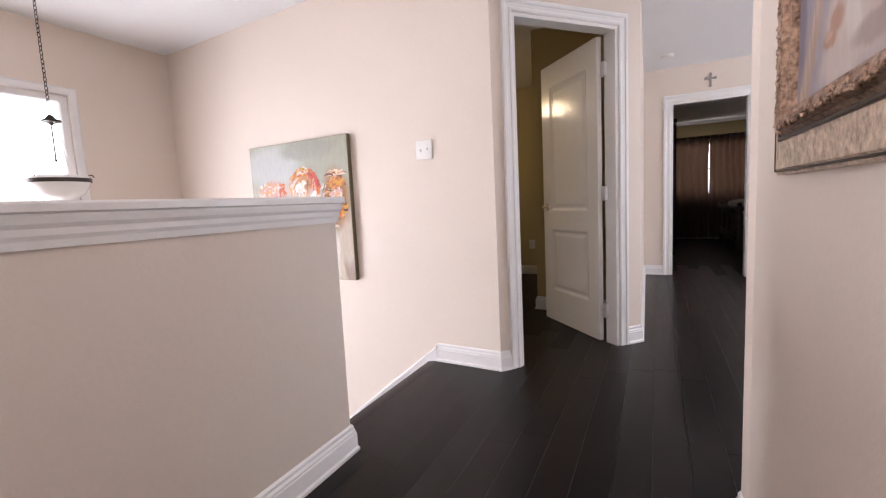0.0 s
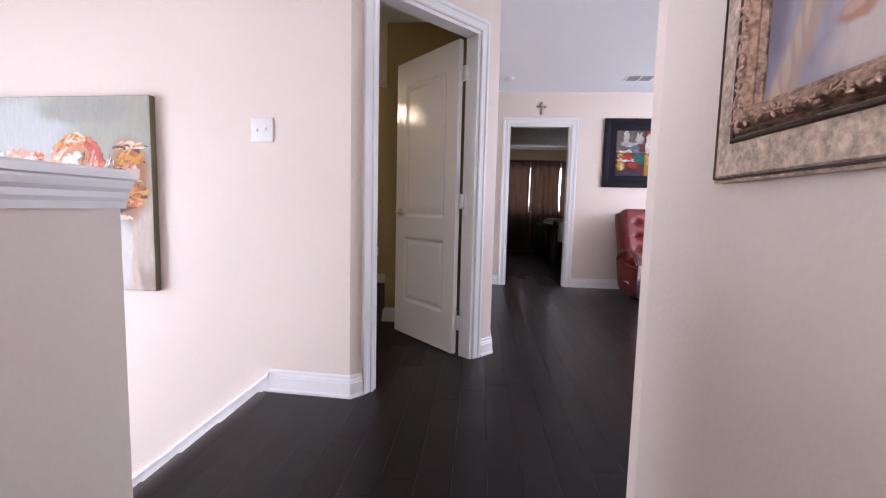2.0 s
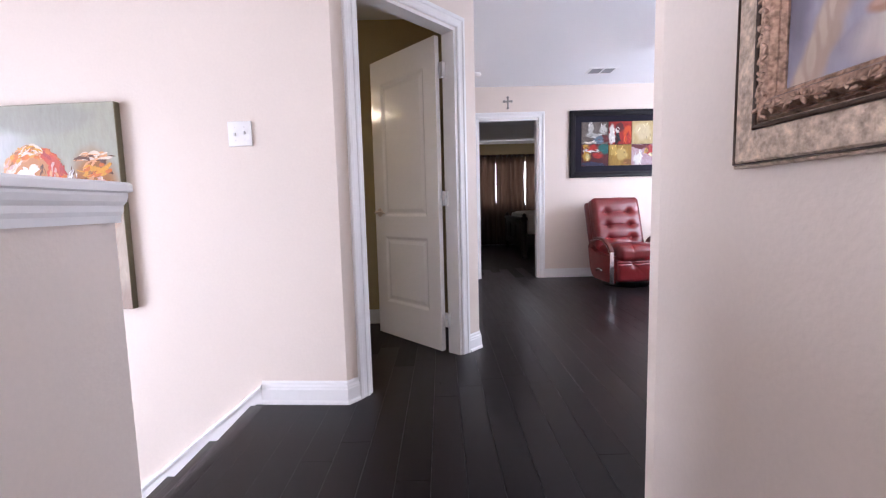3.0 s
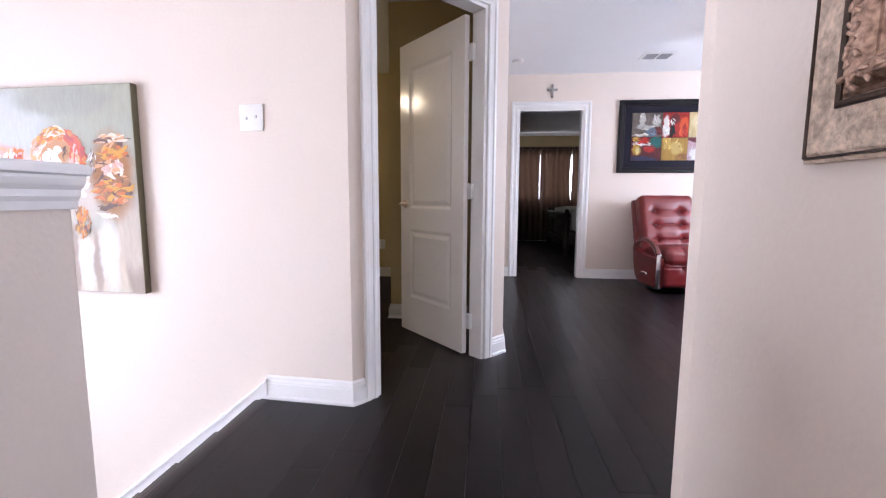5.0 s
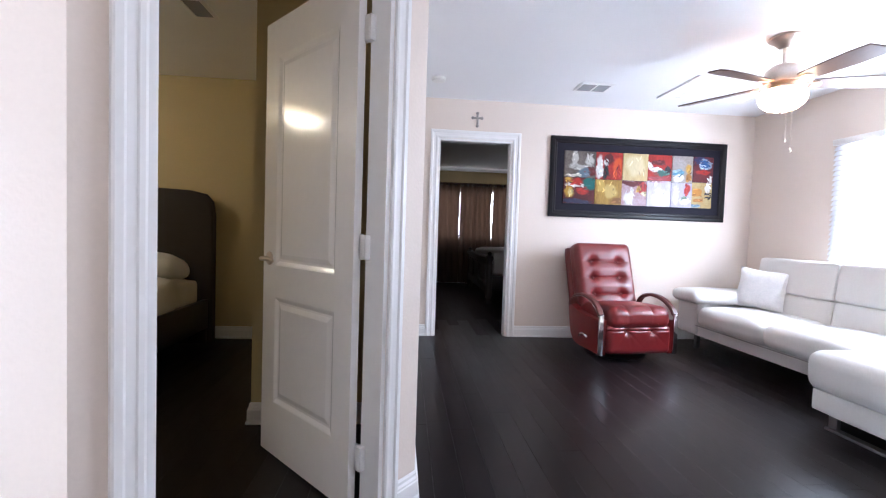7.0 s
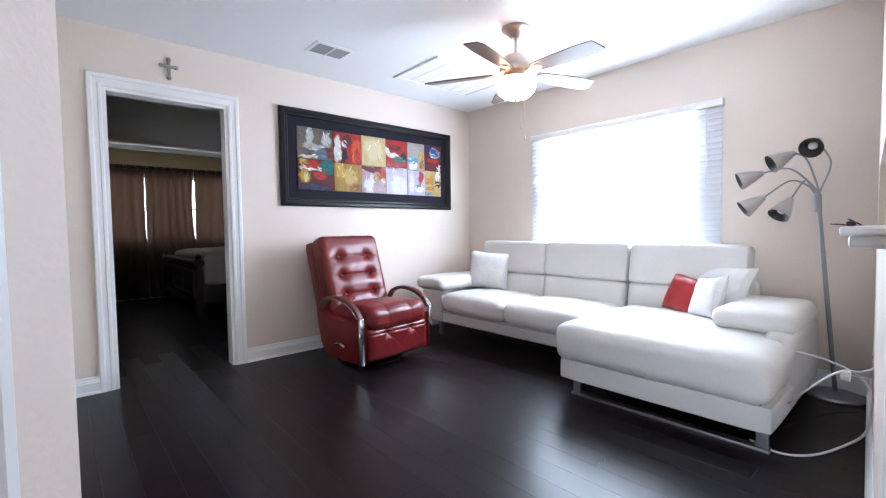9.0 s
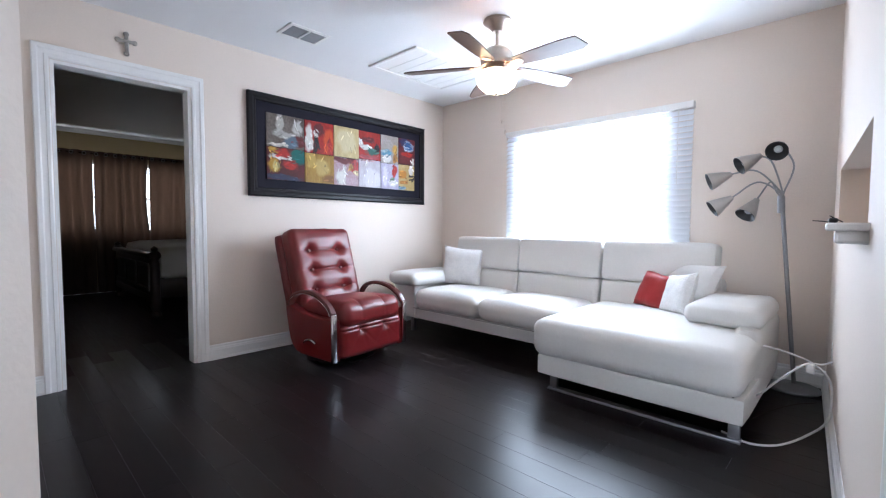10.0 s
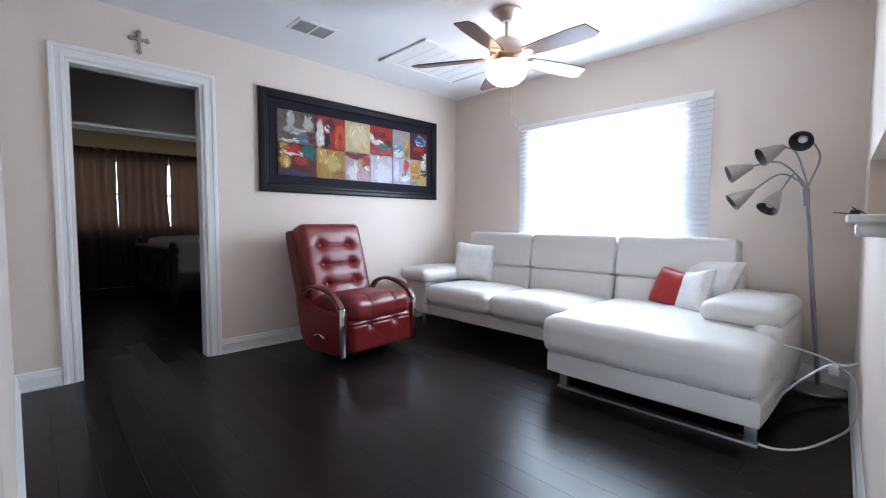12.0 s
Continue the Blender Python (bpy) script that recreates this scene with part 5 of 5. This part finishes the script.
def ornate_portrait(m, w, h):
    """Silver outer and bronze inner frame, in the xz plane, facing -y."""
    p = thing("ornate_painting", m, "large painting in a silver and bronze ornate frame", "painting")
    frame_loop(w, h, [(0, 0), (0, 0.016), (0.004, 0.019), (0.006, 0.015), (0.012, 0.022), (0.070, 0.026), (0.078, 0.022), (0.078, 0)], SILVER_FRAME, "outer_frame", p, "antique silver textured outer frame")
    ob = frame_loop(w - 0.144, h - 0.144, [(0.8 * o, d) for o, d in [(0, 0.010), (0, 0.026), (0.005, 0.031), (0.010, 0.026), (0.014, 0.032), (0.022, 0.040), (0.040, 0.036), (0.046, 0.026), (0.052, 0.026), (0.056, 0.018), (0.056, 0.010)]], GOLD_FRAME, "inner_frame", p, "bronze carved inner frame")
    ob.location = (0.072, 0, 0.072)
    rnd = random.Random(3)
    spots = []
    for side in range(4):
        ln = (w if side % 2 == 0 else h) - 0.17
        n = int(ln / 0.0062)
        for k in range(n):
            s = 0.085 + ln * (k + 0.5) / n
            spots.append({0: (s, 0.094, 90), 1: (w - 0.094, s, 0), 2: (s, h - 0.094, 90), 3: (0.094, s, 0)}[side])
    bm = cushion(0.0065, 0.008, 0.013, 0.003, 0, 2, 0.002)
    me = None
    for i, (x, z, a) in enumerate(spots):
        if me is None:
            orn = part("carved_leaf", bm, GOLD_FRAME, ob)
            me = orn.data
        else:
            orn = new("carved_leaf", me)
            orn.parent = ob
        orn.matrix_basis = pose(x - 0.075 + rnd.uniform(-0.008, 0.008), -0.036, z - 0.075 + rnd.uniform(-0.008, 0.008), 0, a + rnd.uniform(-70, 70), rnd.uniform(-25, 25))
    blue, beam, cloth, skin, shade = (0.28, 0.27, 0.34), (0.44, 0.33, 0.26), (0.60, 0.52, 0.48), (0.46, 0.27, 0.19), (0.20, 0.18, 0.22)
    dabs = [(shade, 0.13, 0.30, 0.03, 0.16), ((0.36, 0.34, 0.40), 0.22, 0.16, 0.05, 0.05), ((0.33, 0.30, 0.35), 0.225, 0.15, 0.03, 0.02)]
    dabs += [(beam, 0.148 + 0.018 * k, 0.108 + 0.038 * k, 0.027, 0.040) for k in range(11)]
    dabs += [((0.52, 0.41, 0.33), 0.140 + 0.018 * k, 0.112 + 0.038 * k, 0.008, 0.034) for k in range(11)]
    dabs += [(cloth, 0.305, 0.145, 0.085, 0.040), (cloth, 0.33, 0.20, 0.085, 0.075), (cloth, 0.40, 0.22, 0.12, 0.11), (cloth, 0.50, 0.30, 0.18, 0.14), (cloth, 0.62, 0.24, 0.14, 0.12), ((0.70, 0.64, 0.60), 0.36, 0.20, 0.03, 0.05), ((0.42, 0.34, 0.31), 0.44, 0.16, 0.09, 0.02), ((0.40, 0.32, 0.30), 0.47, 0.27, 0.02, 0.08), (skin, 0.270, 0.182, 0.030, 0.016), (skin, 0.300, 0.205, 0.030, 0.022), ((0.56, 0.37, 0.28), 0.265, 0.188, 0.016, 0.008), (skin, 0.52, 0.46, 0.10, 0.10), ((0.16, 0.10, 0.08), 0.55, 0.60, 0.12, 0.08)]
    paint = painted("portrait_oil_paint", blue, (0.36, 0.33, 0.38), dabs, 0.008, rough=0.42, soft=0.4)
    part("canvas", box(0.110, w - 0.110, -0.014, -0.002, 0.110, h - 0.110), paint, p, "grey-blue and cream oil painted canvas", smooth=False)
    # dark rail beside the carving; the outer strip colours in a groove's dark line
    for o, hgt, wd in ((0.062, 0.031, 0.008), (0.006, 0.0235, 0.0022)):
        rail = frame_loop(w - 2 * o, h - 2 * o, [(0, 0.014), (0, hgt - 0.002), (wd * 0.3, hgt), (wd * 0.7, hgt), (wd, hgt - 0.002), (wd, 0.014)], RAIL_AND_GROOVE, "rail", p, "dark bronze rail and groove line of the frame")
        rail.location = (o, 0, o)
    return p


ornate_portrait(pose(HALL_R - 0.001, 1.34, 1.019, 0, 0, -90), 0.86, 1.02)


def bowl_pendant(m):
    p = thing("pendant_lamp", m, "bronze chain pendant lamp with a white glass bowl", "pendant lamp")
    part("canopy", lathe([(0.001, 0), (0.062, 0), (0.062, -0.008), (0.045, -0.022), (0.012, -0.032), (0.001, -0.034)], 24), IRON, p)
    n = 30
    for i in range(n):
        z = -0.03 - i * 0.0255
        link = bmesh.new()
        pts = [(0.008 * math.cos(a), 0, z - 0.0165 + 0.0165 * math.sin(a)) for a in [2 * math.pi * k / 10 for k in range(11)]]
        tube(pts, 0.0022, 5, bm=link)
        ob = part("chain_link", link, IRON, p)
        ob.matrix_basis = pose(0, 0, 0, 0, 0, 90 * (i % 2) + 15)
    part("star_crown", lathe([(0.001, -0.79), (0.012, -0.79), (0.03, -0.815), (0.052, -0.822), (0.050, -0.830), (0.024, -0.836), (0.010, -0.85), (0.001, -0.85)], 10), IRON, p)
    part("stem", lathe([(0.004, -0.84), (0.004, -1.05), (0.010, -1.06), (0.001, -1.07)], 10), IRON, p)
    bowl = [(0.150, -1.155), (0.156, -1.17), (0.150, -1.21), (0.125, -1.26), (0.08, -1.295), (0.03, -1.31), (0.001, -1.312)]
    part("glass_bowl", lathe(bowl, 32, ends=False), OPAL, p, "white glass bowl")
    part("bowl_band", lathe([(0.153, -1.172), (0.160, -1.172), (0.160, -1.196), (0.153, -1.196)], 32, ends=False), IRON, p, "dark bronze band")
    for a in (0, 120, 240):
        part("hanger", tube([(0.03 * math.cos(radians(a)), 0.03 * math.sin(radians(a)), -0.82), (0.155 * math.cos(radians(a)), 0.155 * math.sin(radians(a)), -1.175)], 0.0025, 6), PLASTIC_W, p)
    for a in (60, 180, 300):
        sc = part("scroll_end", tube([(0.155 + 0.016 * math.cos(b), 0, -1.165 + 0.016 * math.sin(b)) for b in [k * 0.5 for k in range(9)]], 0.003, 6), IRON, p)
        sc.matrix_basis = pose(0, 0, 0, 0, 0, a)
    return p


bowl_pendant(pose(-3.06, 1.61, H))

# ---- bedroom behind the angled door ----
bed = thing("dark_bed", pose(-2.48, 0, 0), "dark wooden bed with white bedding", "bed", "beds")
hb = []
for y, k in ((5.72, 0.985), (5.735, 1.0), (5.80, 1.0)):
    outl = [(-0.82, 0.0), (0.82, 0.0), (0.82, 1.16), (0.80, 1.28), (0.74, 1.345), (0.62, 1.372), (0, 1.40), (-0.62, 1.372), (-0.74, 1.345), (-0.80, 1.28), (-0.82, 1.16)]
    hb.append([(x * k, y, max(z * k, 0)) for x, z in outl])
part("headboard", loft(hb), HEADBOARD, bed, "tall dark headboard with rounded corners")
part("side_rail", box(0.74, 0.79, 3.82, 5.74, 0.14, 0.40, 0.01), DARKWOOD, bed)
part("side_rail", box(-0.79, -0.74, 3.82, 5.74, 0.14, 0.40, 0.01), DARKWOOD, bed)
part("footboard", box(-0.80, 0.80, 3.76, 3.83, 0.0, 0.62, 0.02), DARKWOOD, bed)
mt = part("mattress", cushion(1.46, 1.86, 0.26, 0.07, 0.02, 10, 0.004), LINEN, bed, "mattress with a white cover")
mt.location = (0, 4.78, 0.47)
dv = part("blanket", cushion(1.56, 1.30, 0.30, 0.07, 0.02, 14, 0.014), LINEN, bed, "rumpled white blanket")
dv.location = (0, 4.60, 0.50)
for x in (-0.36, 0.36):
    pl = part("bed_pillow", cushion(0.62, 0.40, 0.16, 0.075, 0.04, 10, 0.008, seed=x * 9), PILLOW, bed, "white bed pillow")
    pl.matrix_basis = pose(x, 5.50, 0.70, -18)
for x, y in ((0.74, 3.80), (-0.74, 3.80), (0.74, 5.74), (-0.74, 5.74)):
    part("leg", box(x - 0.04, x + 0.04, y - 0.04, y + 0.03, 0, 0.2, 0.008), DARKWOOD, bed)
cl = thing("ceiling_lamp", pose(-2.95, 4.365, H), "two-bulb warm ceiling lamp in the bedroom", "ceiling lamp")
part("ceiling_plate", lathe([(0.001, 0), (0.09, 0), (0.092, -0.014), (0.06, -0.03), (0.001, -0.032)], 24), NICKEL, cl)
for s in (-1, 1):
    a = part("lamp_arm", tube(spline([(0, 0, -0.02), (0, s * 0.035, -0.11), (0, s * 0.075, -0.16)], 5), 0.007, 8), NICKEL, cl)
    g = lathe([(0.014, -0.165), (0.030, -0.185), (0.034, -0.215), (0.020, -0.245), (0.001, -0.25)], 14, ends=False)
    bmesh.ops.translate(g, verts=g.verts, vec=(0, s * 0.075, 0))
    part("bulb", g, BULB, a, "glowing warm bulb")
wall_plate("wall_socket", pose(-1.27, 5.92, 0.40), "white wall socket in the bedroom", "socket", sockets=2)
ceiling_vent(pose(-1.36, 4.45, H), 0.16, 0.26, "louvred air vent in the bedroom ceiling", 0)

# ---- bedroom behind the far door ----
def curtain(name, x0, x1, y, z0, z1, waves, lens=0.0, side=1, label=""):
    """A hanging pleated panel; lens: how far its edge draws back in its upper part, leaving a slit."""
    n = waves * 10
    zs = [z0 + (z1 - z0) * k / 14 for k in range(15)]
    rings = []
    for z in zs:
        f = (z - z0) / (z1 - z0)
        draw = lens * max(0.0, math.sin(math.pi * min(max((f - 0.42) / 0.58, 0), 1))) ** 0.8
        a, b = (x0, x1 - draw) if side > 0 else (x0 + draw, x1)
        row = []
        for i in range(n + 1):
            u = i / n
            amp = 0.040 * (1 - 0.25 * f) * (0.75 + 0.45 * noise.noise(Vector((u * waves * 0.7, x0, 0.3))))
            row.append((a + (b - a) * u + 0.012 * noise.noise(Vector((u * 9, f * 2, x0))), y + amp * math.sin(2 * math.pi * (u * waves + 0.10 * math.sin(f * 3 + u * 5))), z))
        rings.append([*row, *[(p[0], p[1] + 0.006, p[2]) for p in row[::-1]]])
    c = solid(name, loft(rings), CURTAIN, label, "curtain", smooth=True, group="bedroom curtains")
    for k in range(waves):
        g = lathe([(0.018, -0.003), (0.026, -0.003), (0.026, 0.003), (0.018, 0.003)], 12, ends=False)
        bmesh.ops.transform(g, matrix=Matrix.Translation((x0 + (x1 - x0) * (k + 0.25) / waves, y - 0.035, z1 - 0.045)) @ Matrix.Rotation(radians(90), 4, "X"), verts=g.verts)
        part("grommet", g, STEEL, c, "steel grommet ring")
    return c


curtain("curtain", -0.10, 1.182, 10.74, 0.02, 2.115, 9, 0.012, 1, "brown pleated grommet curtain reaching the floor")
curtain("curtain", 1.186, 1.870, 10.74, 0.02, 2.115, 6, 0.030, 1, "brown pleated grommet curtain reaching the floor")
curtain("curtain", 1.876, 3.55, 10.74, 0.02, 2.115, 11, 0.0, 1, "brown pleated grommet curtain reaching the floor")
rod = thing("curtain_rod", pose(0, 10.74, 2.075), "dark metal curtain rod above the window", "curtain rod")
part("rod", tube([(-0.12, 0, 0), (3.7, 0, 0)], 0.012, 10), IRON, rod)
part("finial", cushion(0.05, 0.05, 0.05, 0.024, 0, 5), IRON, rod).location = (3.72, 0, 0)
for x in (0.02, 1.86, 3.6):
    part("bracket", box(x - 0.01, x + 0.01, 0, 0.13, -0.01, 0.01), IRON, rod)

bb = thing("far_bed", pose(1.36, 9.25, 0), "dark carved wooden bed with a white mattress", "bed", "beds")
part("footboard", box(-0.03, 0.03, -0.98, 0.98, 0.22, 0.66, 0.015), DARKWOOD, bb, "dark panelled footboard")
part("footboard_cap", box(-0.06, 0.06, -1.04, 1.04, 0.66, 0.715, 0.018), DARKWOOD, bb)
for y0, y1 in ((-0.90, -0.34), (-0.28, 0.28), (0.34, 0.90)):
    rings = [[(-0.030 - d, y0 + o, 0.28 + o), (-0.030 - d, y1 - o, 0.28 + o), (-0.030 - d, y1 - o, 0.60 - o), (-0.030 - d, y0 + o, 0.60 - o)] for o, d in ((0, -0.002), (0.004, 0.016), (0.03, 0.018), (0.045, 0.004))]
    part("raised_panel", loft(rings), DARKWOOD, bb, smooth=False)
part("lower_rail", box(-0.04, 0.04, -0.98, 0.98, 0.16, 0.24, 0.012), DARKWOOD, bb)
for y in (-1.0, 1.0):
    post = part("bed_post", lathe([(0.001, 0), (0.045, 0), (0.055, 0.02), (0.050, 0.05), (0.030, 0.07), (0.052, 0.11), (0.056, 0.16), (0.050, 0.22), (0.050, 0.60), (0.040, 0.64), (0.056, 0.68), (0.060, 0.72), (0.030, 0.745), (0.040, 0.77), (0.001, 0.80)], 18), DARKWOOD, bb, "turned dark wooden post")
    post.location = (0, y, 0)
for y in (-0.97, 0.97):
    part("side_rail", box(0.03, 2.05, y - 0.025, y + 0.025, 0.20, 0.42, 0.01), DARKWOOD, bb)
mt = part("mattress", cushion(2.0, 1.86, 0.42, 0.09, 0.03, 12, 0.008), LINEN, bb, "thick white mattress")
mt.location = (1.06, 0.0, 0.60)
part("headboard", box(2.05, 2.12, -1.0, 1.0, 0.0, 1.25, 0.03), DARKWOOD, bb)

arm = thing("wardrobe", pose(-0.115, 7.96, 0), "tall dark wooden wardrobe by the bedroom wall", "wardrobe")
part("body", box(0.0, 0.585, 0.0, 1.10, 0.06, 2.06, 0.01), DARKWOOD, arm)
part("cornice", box(-0.0, 0.615, -0.03, 1.13, 2.06, 2.12, 0.02), DARKWOOD, arm)
part("plinth", box(0.0, 0.60, -0.015, 1.115, 0.0, 0.07, 0.01), DARKWOOD, arm)
for y0, y1 in ((0.02, 0.54), (0.56, 1.08)):
    d = part("wardrobe_door", box(0.583, 0.605, y0, y1, 0.09, 2.03, 0.006), DARKWOOD, arm)
    part("knob", lathe([(0.001, 0.98), (0.012, 0.982), (0.014, 0.995), (0.001, 1.005)], 10), NICKEL, d).location = (0.612, (y1 - 0.04 if y0 < 0.3 else y0 + 0.04), 0)

# ---- floor planks ----
PW, PL = 0.127, 1.21


def plank_verts(w, l):
    e, g = 0.0005, 0.0003
    lo = [(g, g, -0.011), (w - g, g, -0.011), (w - g, l - g, -0.011), (g, l - g, -0.011)]
    mid = [(x, y, -e) for x, y, _ in lo]
    top = [(g + e, g + e, 0), (w - g - e, g + e, 0), (w - g - e, l - g - e, 0), (g + e, l - g - e, 0)]
    faces = [(8, 9, 10, 11)]
    for b in (0, 4):
        for i in range(4):
            j = (i + 1) % 4
            faces.append((b + i, b + j, b + 4 + j, b + 4 + i))
    return lo + mid + top, faces


def plank_mesh(l):
    me = bpy.data.meshes.new("plank")
    v, f = plank_verts(PW, l)
    me.from_pydata(v, [], f)
    me.materials.append(PLANK)
    return me


rest_v, rest_f = [], []
full = plank_mesh(PL)
shorts = {}
rp = random.Random(12)
col = 0
x = STAIR_X + 0.002
while x < 3.85:
    y = -1.3 - rp.uniform(0.1, 1.1)
    mx = x + PW / 2
    while y < 11.0:
        my = y + PL / 2
        hall = mx < 0.75 and -1.9 < my < 3.4
        lobby = mx < 1.6 and 1.0 < my < 4.2
        living = my > 2.2 and my < 6.6
        near = (hall or lobby or living) and not (mx < -0.75 and my > 2.9) and not (mx < -0.3 and my > 3.3)
        near = near and not (mx < -0.1 and my > 3.9)
        if near and y < -1.30:
            # cut short at the wall behind
            cut = y + PL + 1.30
            if cut > 0.02:
                ob = new("plank", plank_mesh(cut))
                ob.location = (x, -1.30, 0)
                ob.parent = floor
        elif near:
            ob = new("plank", full)
            ob.location = (x, y, 0)
            ob.parent = floor
        elif my > 6.0 or (mx < 0.0 and my > 2.6) or my > 2.6:
            v, f = plank_verts(PW, PL)
            k = len(rest_v)
            rest_v += [(a + x, b + y, c) for a, b, c in v]
            rest_f += [tuple(i + k for i in q) for q in f]
        y += PL
    x += PW
x = STAIR_X + 0.002 - PW
while x > -3.8:
    y = 2.86
    while y < 6.0:
        v, f = plank_verts(PW, PL)
        k = len(rest_v)
        rest_v += [(a + x, b + y, c) for a, b, c in v]
        rest_f += [tuple(i + k for i in q) for q in f]
        y += PL
    x -= PW
me = bpy.data.meshes.new("bedroom_planks")
me.from_pydata(rest_v, [], rest_f)
me.materials.append(PLANKS)
rest = new("bedroom_planks", me)
rest.parent = floor
tagged(rest, kind="stuff")
